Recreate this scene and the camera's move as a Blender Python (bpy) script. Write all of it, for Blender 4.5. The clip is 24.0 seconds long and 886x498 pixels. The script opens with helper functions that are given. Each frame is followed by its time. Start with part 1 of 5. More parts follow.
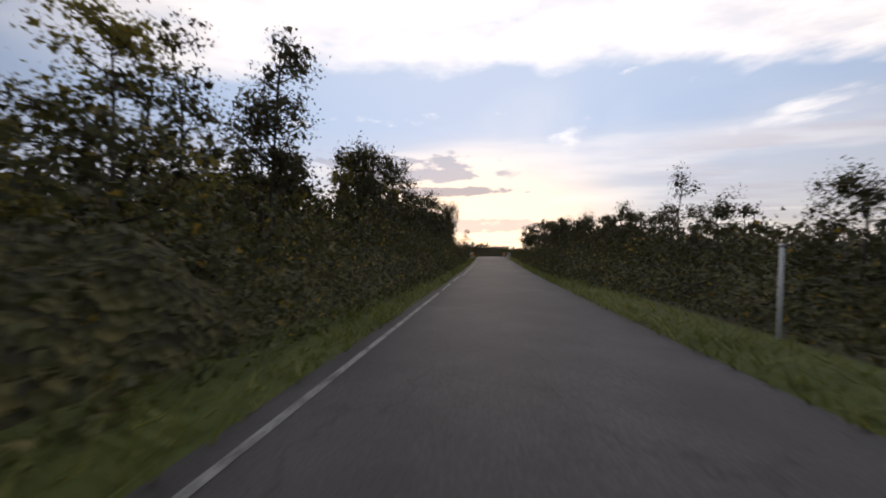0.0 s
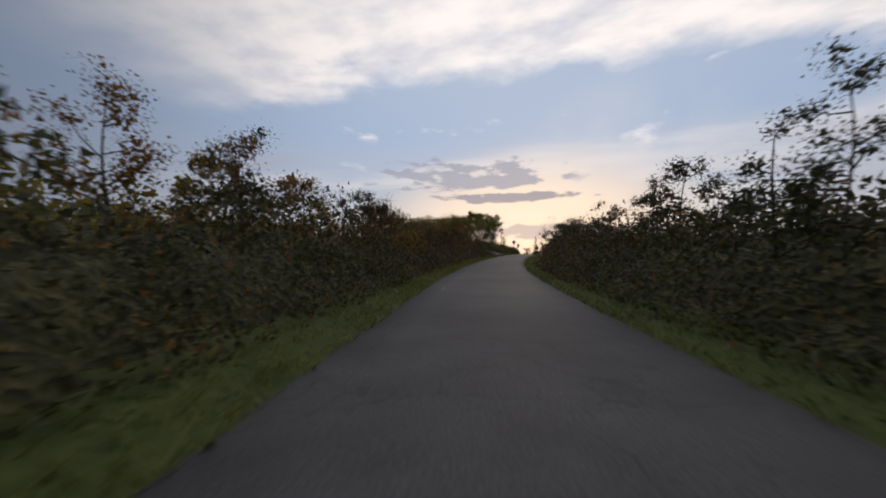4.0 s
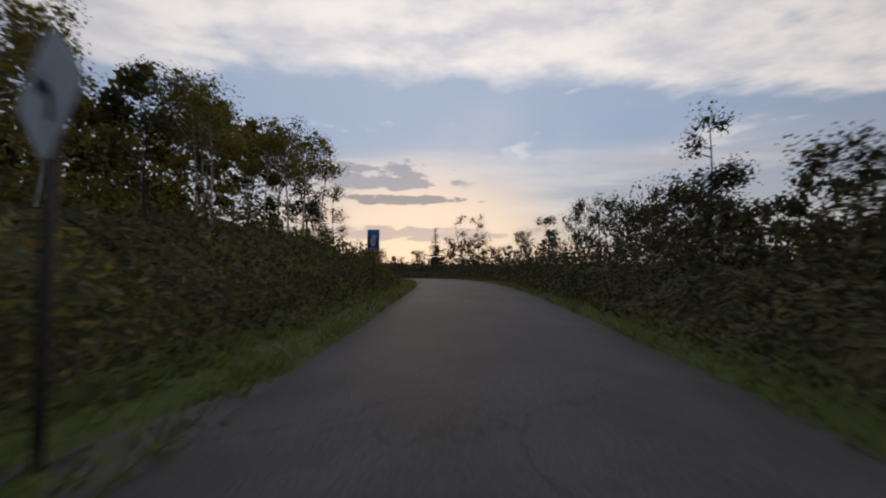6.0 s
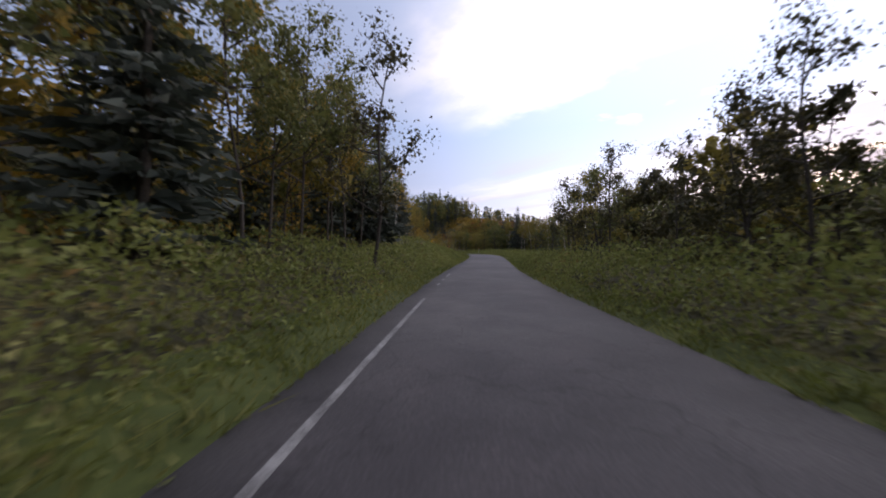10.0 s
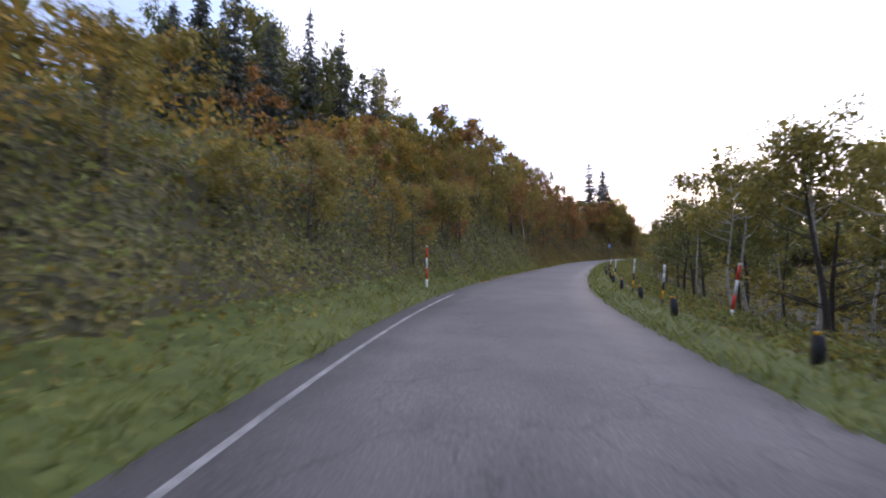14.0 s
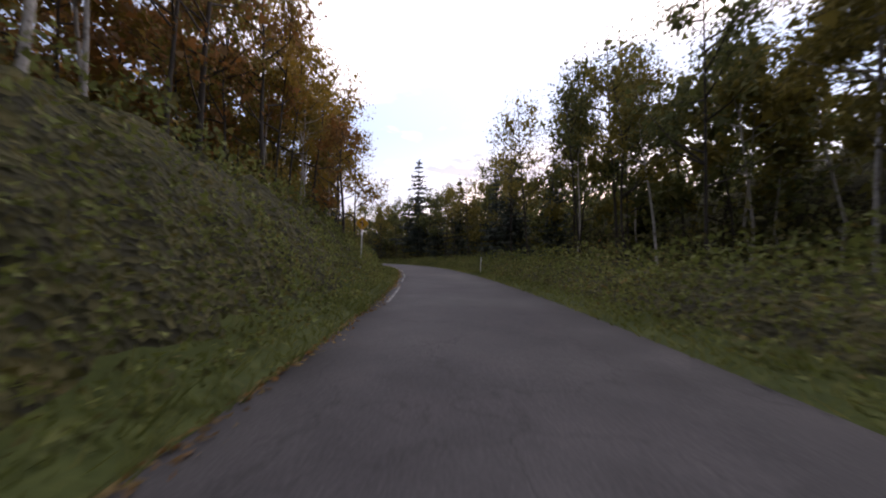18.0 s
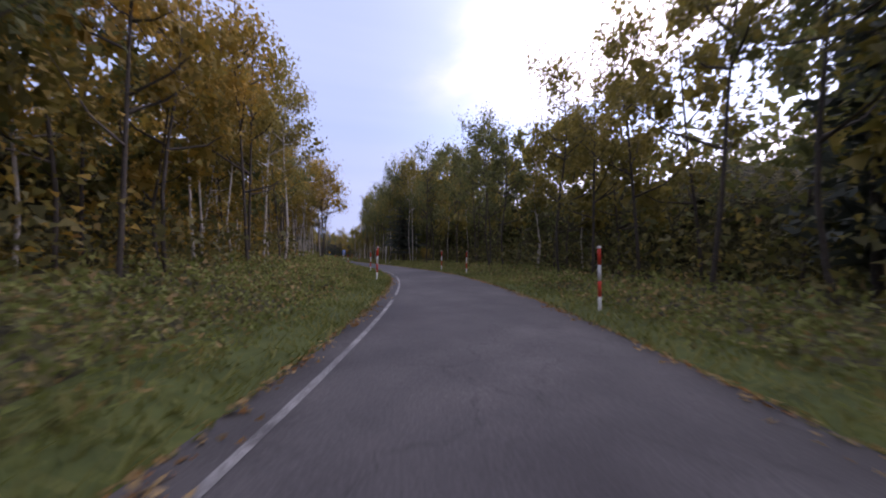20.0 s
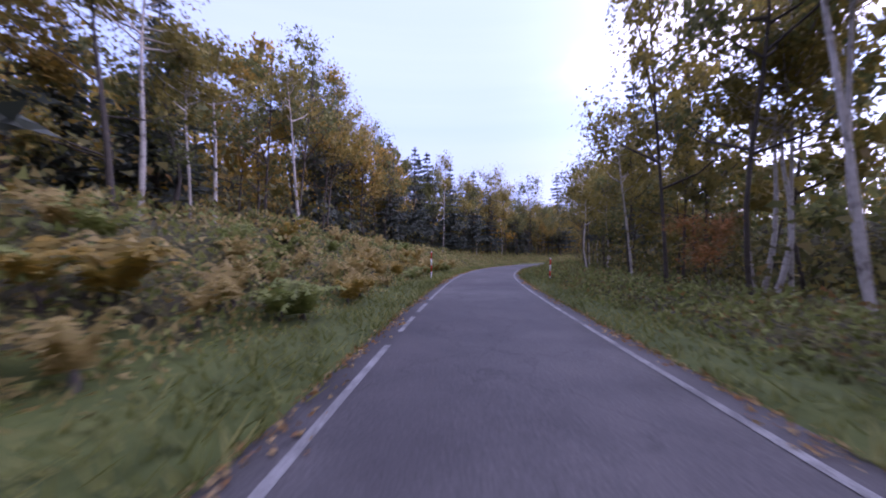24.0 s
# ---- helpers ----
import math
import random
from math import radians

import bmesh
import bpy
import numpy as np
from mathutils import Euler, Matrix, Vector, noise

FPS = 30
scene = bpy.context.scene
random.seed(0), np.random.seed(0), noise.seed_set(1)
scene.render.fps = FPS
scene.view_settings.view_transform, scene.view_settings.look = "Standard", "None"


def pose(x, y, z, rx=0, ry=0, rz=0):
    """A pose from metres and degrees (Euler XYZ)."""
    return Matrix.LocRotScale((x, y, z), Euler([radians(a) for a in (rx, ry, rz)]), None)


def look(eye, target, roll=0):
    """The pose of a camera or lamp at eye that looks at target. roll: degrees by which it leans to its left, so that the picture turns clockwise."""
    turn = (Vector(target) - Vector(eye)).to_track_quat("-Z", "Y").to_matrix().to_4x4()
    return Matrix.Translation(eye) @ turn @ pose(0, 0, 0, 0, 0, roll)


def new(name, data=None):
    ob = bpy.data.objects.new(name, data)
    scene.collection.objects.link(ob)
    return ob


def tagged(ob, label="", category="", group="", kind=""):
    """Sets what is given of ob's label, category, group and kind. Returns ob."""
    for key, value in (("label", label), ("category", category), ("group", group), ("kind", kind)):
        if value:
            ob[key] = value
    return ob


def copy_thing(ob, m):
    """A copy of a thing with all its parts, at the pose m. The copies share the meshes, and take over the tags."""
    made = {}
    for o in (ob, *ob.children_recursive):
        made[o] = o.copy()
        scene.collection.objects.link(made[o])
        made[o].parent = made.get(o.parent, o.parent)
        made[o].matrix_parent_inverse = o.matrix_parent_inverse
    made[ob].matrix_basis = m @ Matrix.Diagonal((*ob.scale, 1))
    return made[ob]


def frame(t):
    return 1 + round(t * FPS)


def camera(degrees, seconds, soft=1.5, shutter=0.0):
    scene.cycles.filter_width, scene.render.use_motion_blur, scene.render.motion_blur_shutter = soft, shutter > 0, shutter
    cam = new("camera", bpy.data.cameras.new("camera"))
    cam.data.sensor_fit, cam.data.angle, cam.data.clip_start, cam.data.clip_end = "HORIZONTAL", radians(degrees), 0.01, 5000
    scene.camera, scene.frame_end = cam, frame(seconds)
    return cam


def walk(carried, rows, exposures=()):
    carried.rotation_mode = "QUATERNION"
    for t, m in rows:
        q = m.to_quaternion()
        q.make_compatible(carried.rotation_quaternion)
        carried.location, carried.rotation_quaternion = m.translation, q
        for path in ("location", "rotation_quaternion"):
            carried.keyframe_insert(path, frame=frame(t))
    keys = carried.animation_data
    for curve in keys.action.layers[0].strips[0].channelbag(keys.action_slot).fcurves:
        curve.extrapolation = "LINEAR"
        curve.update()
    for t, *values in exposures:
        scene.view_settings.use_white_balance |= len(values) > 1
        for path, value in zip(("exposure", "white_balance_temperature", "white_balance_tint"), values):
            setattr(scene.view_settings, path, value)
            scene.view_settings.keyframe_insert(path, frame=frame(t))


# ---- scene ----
# A narrow forest road at dusk, driven along.  Road coordinates: s metres along the drive, d metres to the right of it.
SPEED = 33.0
FOCAL = 611.0
EYE = 1.35


def knots(text):
    """'time:value ...' as two arrays."""
    pairs = [w.split(":") for w in text.split()]
    return np.array([float(a) for a, _ in pairs]), np.array([float(b) for _, b in pairs])


def glide(text, x, soft):
    """The table read at x, smoothed over +-soft."""
    kx, ky = knots(text)
    out = 0.0
    for k in np.linspace(-1, 1, 9):
        out = out + np.interp(np.asarray(x, float) + k * soft, kx, ky) * (1.05 - abs(k))
    return out / sum(1.05 - abs(k) for k in np.linspace(-1, 1, 9))


# heading of the drive (units of 1/FOCAL rad to the left) and its grade in degrees, by time
HEADING = ("0:-40 1:-46 1.5:-42 2:-30 2.5:38 3:85 3.5:110 4:105 4.5:70 5:-5 5.5:-58 6:-78 6.5:-48 7:137 7.5:362 8:546 8.5:568 9.5:568 "
           "10.3:540 11:490 11.5:523 12:643 12.5:715 13:722 13.5:550 14:315 14.5:115 15:77 15.5:72 16:-41 16.5:-155 17:-170 17.5:-19 "
           "18:200 18.5:276 18.9:320 19.5:500 20:650 20.5:755 21:893 22:897 24:897 24.5:860 25:740 25.6:560 26.5:400 30:380")
SWAY = "0:45 0.5:20 1:0 2:0 4.5:15 5:8 6:0 24:0"
GRADE = ("-1:0 0:0 0.5:0.6 1:1.2 1.5:1.5 1.9:1.2 2.2:-1.2 2.5:-2.3 3:-2 3.5:-1 4.2:2 4.5:2.2 5:3.0 5.5:2.6 5.8:2.2 6.1:1 6.5:-0.5 7:-1.7 7.5:-2.3 8.5:-2.3 9:-1.2 "
         "9.5:-0.6 10.5:1.5 11.5:2.5 12:1.2 13:0.5 14:0.5 15:0.5 16:1 17:1.5 17.5:0.5 18.5:0.5 20.5:0.3 22:0 24:0 28:0")

STEP = 0.5
S = np.arange(-40, 24 * SPEED + 200, STEP)
TH = glide(HEADING, S / SPEED, 0.22) / FOCAL
GR = np.radians(glide(GRADE, S / SPEED, 0.18))
CX = np.cumsum(-np.sin(TH)) * STEP
CY = np.cumsum(np.cos(TH)) * STEP
CZ = np.cumsum(np.tan(GR)) * STEP
I0 = int(40 / STEP)
CX, CY, CZ = CX - CX[I0], CY - CY[I0], CZ - CZ[I0]


def at(s, d=0.0):
    """World x, y and road height z of road coordinates."""
    th = np.interp(s, S, TH)
    return np.interp(s, S, CX) + d * np.cos(th), np.interp(s, S, CY) + d * np.sin(th), np.interp(s, S, CZ)


def eye_at(t):
    s = t * SPEED
    x, y, z = at(s)
    yaw = math.degrees((float(glide(HEADING, t, 0.18)) + float(glide(SWAY, t, 0.1)) + 34) / FOCAL)
    pitch = math.degrees(float(np.interp(s, S, GR))) + 1.0
    return pose(float(x), float(y), float(z) + EYE, 90 + pitch, 0, yaw)


# ---- camera ----
cam = camera(104.0, 24.0, soft=1.9, shutter=0.07)
walk(cam, [(k / 5, eye_at(k / 5)) for k in range(121)],
     [(0.0, -0.28, 6750, 12), (1.0, -0.45, 6600, 9), (2.0, -0.75, 6600, 10), (5.0, -0.7, 6600, 10), (6.0, -0.88, 6600, 10), (7.2, -0.78, 6600, 10), (8.0, -0.1, 6850, 14), (9.0, 0.36, 6600, 18), (12.0, 0.5, 6300, 23), (13.0, 1.25, 6050, 23), (14.0, 1.28, 5800, 20),
      (15.2, 0.28, 5850, 20), (16.0, 0.45, 5950, 20), (17.0, 0.42, 6300, 20), (18.5, 0.48, 6650, 23), (20.5, 1.2, 5900, 35), (22.0, 1.29, 5480, 45), (23.0, 1.1, 5850, 37), (24.0, 1.5, 5420, 46)])

# ---- sky and sun ----
world = bpy.data.worlds.new("dusk_sky")
scene.world = world
world.use_nodes = True
wn, wl = world.node_tree.nodes, world.node_tree.links


def wmath(op, a, b=0.0, c=0.0):
    n = wn.new("ShaderNodeMath")
    n.operation = op
    for k, v in enumerate((a, b, c)):
        if isinstance(v, (int, float)):
            n.inputs[k].default_value = v
        else:
            wl.new(v, n.inputs[k])
    return n.outputs[0]


def wstep(v, lo, hi):
    n = wn.new("ShaderNodeMapRange")
    n.interpolation_type = "SMOOTHSTEP"
    wl.new(v, n.inputs["Value"])
    n.inputs["From Min"].default_value, n.inputs["From Max"].default_value = lo, hi
    return n.outputs[0]


def wmix(fac, a, b):
    n = wn.new("ShaderNodeMix")
    n.data_type = "RGBA"
    for sock, v in ((n.inputs["Factor"], fac), (n.inputs["A"], a), (n.inputs["B"], b)):
        if isinstance(v, tuple):
            sock.default_value = (*v, 1)
        elif isinstance(v, float):
            sock.default_value = v
        else:
            wl.new(v, sock)
    return n.outputs["Result"]


sky = wn.new("ShaderNodeTexSky")
sky.sky_type = "NISHITA"
sky.sun_disc = False
sky.sun_elevation = radians(5)
sky.sun_rotation = radians(0)
sky.air_density, sky.dust_density = 1.0, 0.6
dim = wn.new("ShaderNodeVectorMath")
dim.operation = "SCALE"
dim.inputs["Scale"].default_value = 0.12
wl.new(sky.outputs["Color"], dim.inputs[0])
way = wn.new("ShaderNodeTexCoord")
xyz = wn.new("ShaderNodeSeparateXYZ")
wl.new(way.outputs["Generated"], xyz.inputs[0])
hx, hy, hz = xyz.outputs
up = wmath("MAXIMUM", hz, 0.03)
cx, cy = wmath("DIVIDE", hx, up), wmath("DIVIDE", hy, up)
flat = wn.new("ShaderNodeCombineXYZ")
wl.new(cx, flat.inputs[0])
wl.new(cy, flat.inputs[1])


dome = wn.new("ShaderNodeCombineXYZ")
wl.new(hx, dome.inputs[0])
wl.new(hz, dome.inputs[1])


def wnoise(scale, detail, sx=1.0, sy=1.0, shift=0.0, plane=flat):
    m = wn.new("ShaderNodeMapping")
    m.inputs["Scale"].default_value, m.inputs["Location"].default_value = (sx, sy, 1), (shift, shift * 0.7, 0)
    wl.new(plane.outputs[0], m.inputs["Vector"])
    n = wn.new("ShaderNodeTexNoise")
    n.inputs["Scale"].default_value, n.inputs["Detail"].default_value, n.inputs["Roughness"].default_value = scale, detail, 0.55
    wl.new(m.outputs[0], n.inputs["Vector"])
    return n.outputs["Fac"]


# thin veil: pale near the horizon, blue higher, warm where the sun has gone down
high = wn.new("ShaderNodeValToRGB")
for k, (p, c) in enumerate(((0.0, (0.53, 0.48, 0.51)), (0.12, (0.6, 0.61, 0.72)), (0.34, (0.51, 0.64, 0.9)), (0.62, (0.7, 0.79, 0.98)), (0.95, (1.45, 1.45, 1.5)))):
    e = high.color_ramp.elements[k] if k < 2 else high.color_ramp.elements.new(p)
    e.position, e.color = p, (*c, 1)
wl.new(hz, high.inputs[0])
veil = wmix(0.76, dim.outputs[0], high.outputs[0])
flank = wmath("ADD", wmath("MULTIPLY", hx, hx), wmath("MULTIPLY", wmath("SUBTRACT", hz, 0.05), wmath("MULTIPLY", wmath("SUBTRACT", hz, 0.05), 3.0)))
glow = wmath("MULTIPLY", wstep(flank, 0.24, 0.0), wstep(hy, 0.0, 0.6))
veil = wmix(wmath("MULTIPLY", glow, 0.8), veil, (1.36, 1.05, 0.78))
# a cream haze to the right of the sunset
haze = wmath("ADD", wmath("MULTIPLY", wmath("SUBTRACT", hx, 0.2), wmath("MULTIPLY", wmath("SUBTRACT", hx, 0.2), 9.0)),
             wmath("MULTIPLY", wmath("SUBTRACT", hz, 0.3), wmath("MULTIPLY", wmath("SUBTRACT", hz, 0.3), 26.0)))
haze = wmath("MULTIPLY", wmath("MULTIPLY", wstep(haze, 0.7, 0.0), wstep(hy, 0.2, 0.6)), wstep(wnoise(2.2, 5, 1.6, 1.0, 6.0, dome), 0.3, 0.62))
veil = wmix(wmath("MULTIPLY", haze, 0.18), veil, (1.06, 0.98, 0.92))
# a long bright cloud bank overhead, its lower edge scalloped, and thinner sheets beyond
torn, fine = wnoise(1.5, 7, 1.1, 1.0), wnoise(2.2, 8, 1.0, 1.3, 4.0)
line = wmath("ADD", cy, wmath("MULTIPLY_ADD", torn, 0.8, -0.4))
bank = wmath("MULTIPLY", wstep(line, 0.55, 1.0), wstep(line, 1.93, 1.66))
bank = wmath("MULTIPLY", bank, wstep(cx, -2.4, -1.2))
bank = wmath("MULTIPLY", bank, wstep(fine, 0.2, 0.46))
veil = wmix(wmath("MULTIPLY", bank, 0.92), veil, wmix(wstep(wnoise(2.4, 7, 1.0, 1.5, 7.0), 0.3, 0.66), (0.84, 0.83, 0.9), (1.26, 1.17, 1.12)))
sheet = wmath("MULTIPLY", wstep(wnoise(0.55, 5, 0.5, 1.0, 9.0), 0.5, 0.68), wstep(cy, 1.7, 3.2))
veil = wmix(wmath("MULTIPLY", sheet, 0.3), veil, (1.2, 1.08, 1.0))
# small wisps in the blue
wisp = wmath("MULTIPLY", wstep(wnoise(3.0, 5, 1.4, 4.0, 1.5, dome), 0.6, 0.72), wmath("MULTIPLY", wstep(hz, 0.2, 0.3), wstep(hz, 0.5, 0.42)))
veil = wmix(wmath("MULTIPLY", wisp, 0.6), veil, (1.2, 1.14, 1.1))
# grey clouds low towards the sunset: a torn heap, a streak under it, a mauve strip on the horizon
def patch(px, pz, kx, kz, lo=0.4, hi=0.58, shift=0.0):
    ax_, az_ = wmath("SUBTRACT", hx, px), wmath("SUBTRACT", hz, pz)
    r = wmath("ADD", wmath("MULTIPLY", ax_, wmath("MULTIPLY", ax_, kx)), wmath("MULTIPLY", az_, wmath("MULTIPLY", az_, kz)))
    body = wmath("ADD", wstep(r, 1.3, 0.0), wmath("MULTIPLY_ADD", wnoise(11.0, 8, 1.0, 3.0, shift, dome), 4.2, -2.2))
    return wmath("MULTIPLY", wmath("MULTIPLY", wstep(body, lo, hi), wstep(r, 1.5, 0.7)), wstep(hy, 0.2, 0.6))


veil = wmix(wmath("MULTIPLY", patch(-0.17, 0.24, 11.0, 330.0, 0.4, 0.85, 3.0), 0.75), veil, (0.40, 0.41, 0.50))
veil = wmix(wmath("MULTIPLY", patch(-0.06, 0.18, 16.0, 3200.0, 0.35, 0.75, 8.0), 0.8), veil, (0.36, 0.34, 0.40))
veil = wmix(wmath("MULTIPLY", patch(-0.02, 0.085, 5.0, 1600.0, 0.35, 0.7, 11.0), 0.6), veil, (0.55, 0.46, 0.48))
grey = wmath("MULTIPLY", wstep(wnoise(0.5, 6, 0.55, 1.5, 2.0), 0.5, 0.62), wmath("MULTIPLY", wstep(hz, 0.02, 0.06), wstep(hz, 0.32, 0.2)))
grey = wmath("MULTIPLY", grey, wstep(wmath("ABSOLUTE", hx), 0.35, 0.6))
veil = wmix(wmath("MULTIPLY", grey, 0.6), veil, (0.5, 0.48, 0.55))
# an even pale sheet away from the sunset
pale = wmath("MULTIPLY", wstep(hx, -0.2, -0.95), wstep(hy, 0.95, 0.05))
veil = wmix(wmath("MULTIPLY", pale, 0.8), veil, wmix(wstep(wnoise(1.2, 5, 1.0, 3.0, 2.5, dome), 0.35, 0.7), (0.45, 0.58, 0.84), (0.54, 0.66, 0.89)))
# brighter towards the sunset than away from it
toward = wmath("MULTIPLY_ADD", wstep(hy, -0.15, 0.95), 0.92, 0.5)
toward = wmath("ADD", wmath("MULTIPLY", toward, wmath("SUBTRACT", 1.0, pale)), wmath("MULTIPLY", pale, 0.56))
wl.new(veil, wn["Background"].inputs["Color"])
wl.new(toward, wn["Background"].inputs["Strength"])
sun = new("sun", bpy.data.lights.new("sun", "SUN"))
sun.data.energy, sun.data.angle, sun.data.color = 0.5, radians(14), (1.0, 0.8, 0.6)
sun.matrix_world = look((0, 0, 0), (0, -1, -0.14))


# ---- materials ----
def material(name, rough=0.8, metal=0.0):
    m = bpy.data.materials.new(name)
    m.use_nodes = True
    b = m.node_tree.nodes["Principled BSDF"]
    b.inputs["Roughness"].default_value, b.inputs["Metallic"].default_value = rough, metal
    return m, m.node_tree.nodes, m.node_tree.links, b


def ramp(nodes, stops):
    r = nodes.new("ShaderNodeValToRGB")
    e = r.color_ramp.elements
    while len(e) < len(stops):
        e.new(0.5)
    for k, (p, c) in zip(e, stops):
        k.position, k.color = p, (*c, 1)
    return r


def noise_node(nodes, links, scale, detail=4, coord="Object"):
    tc = nodes.new("ShaderNodeTexCoord")
    n = nodes.new("ShaderNodeTexNoise")
    n.inputs["Scale"].default_value, n.inputs["Detail"].default_value = scale, detail
    links.new(tc.outputs[coord], n.inputs["Vector"])
    return n


def grainy(name, stops, scale, rough=0.85, bump=0.3, metal=0.0, fine=6.0):
    """Two scales of noise through a colour ramp, with fine relief."""
    m, n, l, b = material(name, rough, metal)
    big, small = noise_node(n, l, scale), noise_node(n, l, scale * fine, 6)
    mix = n.new("ShaderNodeMath")
    mix.operation = "MULTIPLY_ADD"
    mix.inputs[1].default_value = 0.5
    l.new(small.outputs["Fac"], mix.inputs[0])
    half = n.new("ShaderNodeMath")
    half.operation = "MULTIPLY"
    half.inputs[1].default_value = 0.5
    l.new(big.outputs["Fac"], half.inputs[0])
    l.new(half.outputs[0], mix.inputs[2])
    r = ramp(n, stops)
    l.new(mix.outputs[0], r.inputs[0])
    l.new(r.outputs[0], b.inputs["Base Color"])
    b.inputs["Specular IOR Level"].default_value = 0.35
    bp = n.new("ShaderNodeBump")
    bp.inputs["Strength"].default_value, bp.inputs["Distance"].default_value = bump, 0.02
    l.new(small.outputs["Fac"], bp.inputs["Height"])
    l.new(bp.outputs[0], b.inputs["Normal"])
    return m


def leafy(name, stops, glow=0.42):
    """Leaves: each takes its own tone, and lets some light through."""
    m, n, l, b = material(name, 0.7)
    g = n.new("ShaderNodeNewGeometry")
    big = noise_node(n, l, 0.35, 2)
    add = n.new("ShaderNodeMath")
    add.operation = "MULTIPLY_ADD"
    add.inputs[1].default_value, add.inputs[2].default_value = 0.46, 0.0
    l.new(g.outputs["Random Per Island"], add.inputs[0])
    sc = n.new("ShaderNodeMath")
    sc.operation = "MULTIPLY_ADD"
    sc.inputs[1].default_value, sc.inputs[2].default_value = 0.9, -0.17
    l.new(big.outputs["Fac"], sc.inputs[0])
    l.new(sc.outputs[0], add.inputs[2])
    r = ramp(n, stops)
    l.new(add.outputs[0], r.inputs[0])
    l.new(r.outputs[0], b.inputs["Base Color"])
    t = n.new("ShaderNodeBsdfTranslucent")
    l.new(r.outputs[0], t.inputs["Color"])
    mx = n.new("ShaderNodeMixShader")
    mx.inputs[0].default_value = glow
    l.new(b.outputs[0], mx.inputs[1])
    l.new(t.outputs[0], mx.inputs[2])
    l.new(mx.outputs[0], n["Material Output"].inputs["Surface"])
    return m


def worn_asphalt():
    """Grey aggregate with pale and dark patches, a dull wheel-polished band and thin dark cracks."""
    m, n, l, b = material("asphalt", 0.8)
    tc = n.new("ShaderNodeTexCoord")
    patch, blot, grit = noise_node(n, l, 0.22, 3), noise_node(n, l, 1.1, 5), noise_node(n, l, 34, 5)
    r1 = ramp(n, [(0.3, (0.058, 0.054, 0.058)), (0.5, (0.078, 0.074, 0.077)), (0.72, (0.104, 0.098, 0.1))])
    l.new(patch.outputs["Fac"], r1.inputs[0])
    r2 = ramp(n, [(0.3, (0.72, 0.71, 0.72)), (0.5, (1.0, 1.0, 1.0)), (0.7, (1.28, 1.26, 1.25))])
    l.new(blot.outputs["Fac"], r2.inputs[0])
    r3 = ramp(n, [(0.3, (0.7, 0.7, 0.7)), (0.55, (1.05, 1.05, 1.05)), (0.7, (1.45, 1.43, 1.4))])
    l.new(grit.outputs["Fac"], r3.inputs[0])
    crack = n.new("ShaderNodeTexVoronoi")
    crack.feature = "DISTANCE_TO_EDGE"
    crack.inputs["Scale"].default_value = 0.45
    bent = n.new("ShaderNodeVectorMath")
    bent.operation = "MULTIPLY_ADD"
    bent.inputs[1].default_value = (1.6, 1.6, 1.6)
    l.new(blot.outputs["Color"], bent.inputs[0])
    l.new(tc.outputs["Object"], bent.inputs[2])
    l.new(bent.outputs[0], crack.inputs["Vector"])
    r4 = ramp(n, [(0.0, (0.45, 0.45, 0.45)), (0.012, (1, 1, 1))])
    l.new(crack.outputs["Distance"], r4.inputs[0])
    last = r1.outputs[0]
    for k, other in enumerate((r2, r3, r4)):
        mx = n.new("ShaderNodeMix")
        mx.data_type, mx.blend_type = "RGBA", "MULTIPLY"
        mx.inputs["Factor"].default_value = (1.0, 0.8, 0.5)[k]
        l.new(last, mx.inputs["A"])
        l.new(other.outputs[0], mx.inputs["B"])
        last = mx.outputs["Result"]
    l.new(last, b.inputs["Base Color"])
    b.inputs["Specular IOR Level"].default_value = 0.35
    r5 = ramp(n, [(0.3, (0.74, 0.74, 0.74)), (0.7, (0.86, 0.86, 0.86))])
    l.new(blot.outputs["Fac"], r5.inputs[0])
    l.new(r5.outputs[0], b.inputs["Roughness"])
    bp = n.new("ShaderNodeBump")
    bp.inputs["Strength"].default_value, bp.inputs["Distance"].default_value = 0.4, 0.015
    l.new(grit.outputs["Fac"], bp.inputs["Height"])
    l.new(bp.outputs[0], b.inputs["Normal"])
    return m


ASPHALT = worn_asphalt()
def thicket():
    """The inner leaves of scrub, cell by cell, interior shade put into their dark colour."""
    m, n, l, b = material("painted_shade_leaves", 0.85)
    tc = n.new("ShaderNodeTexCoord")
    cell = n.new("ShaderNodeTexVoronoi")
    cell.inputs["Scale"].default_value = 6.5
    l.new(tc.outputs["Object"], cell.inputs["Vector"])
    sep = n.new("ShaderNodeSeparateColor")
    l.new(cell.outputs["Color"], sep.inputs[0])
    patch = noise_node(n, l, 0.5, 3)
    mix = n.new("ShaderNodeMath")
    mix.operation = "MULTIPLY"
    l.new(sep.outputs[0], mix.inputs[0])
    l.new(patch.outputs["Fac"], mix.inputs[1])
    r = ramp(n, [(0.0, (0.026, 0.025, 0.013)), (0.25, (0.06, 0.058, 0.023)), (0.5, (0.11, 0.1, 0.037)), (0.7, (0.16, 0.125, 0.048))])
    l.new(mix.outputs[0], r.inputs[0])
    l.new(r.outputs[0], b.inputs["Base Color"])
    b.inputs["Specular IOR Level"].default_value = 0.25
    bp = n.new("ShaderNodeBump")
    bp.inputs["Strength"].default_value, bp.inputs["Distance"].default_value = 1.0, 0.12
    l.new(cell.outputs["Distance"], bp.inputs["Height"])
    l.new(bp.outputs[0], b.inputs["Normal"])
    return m


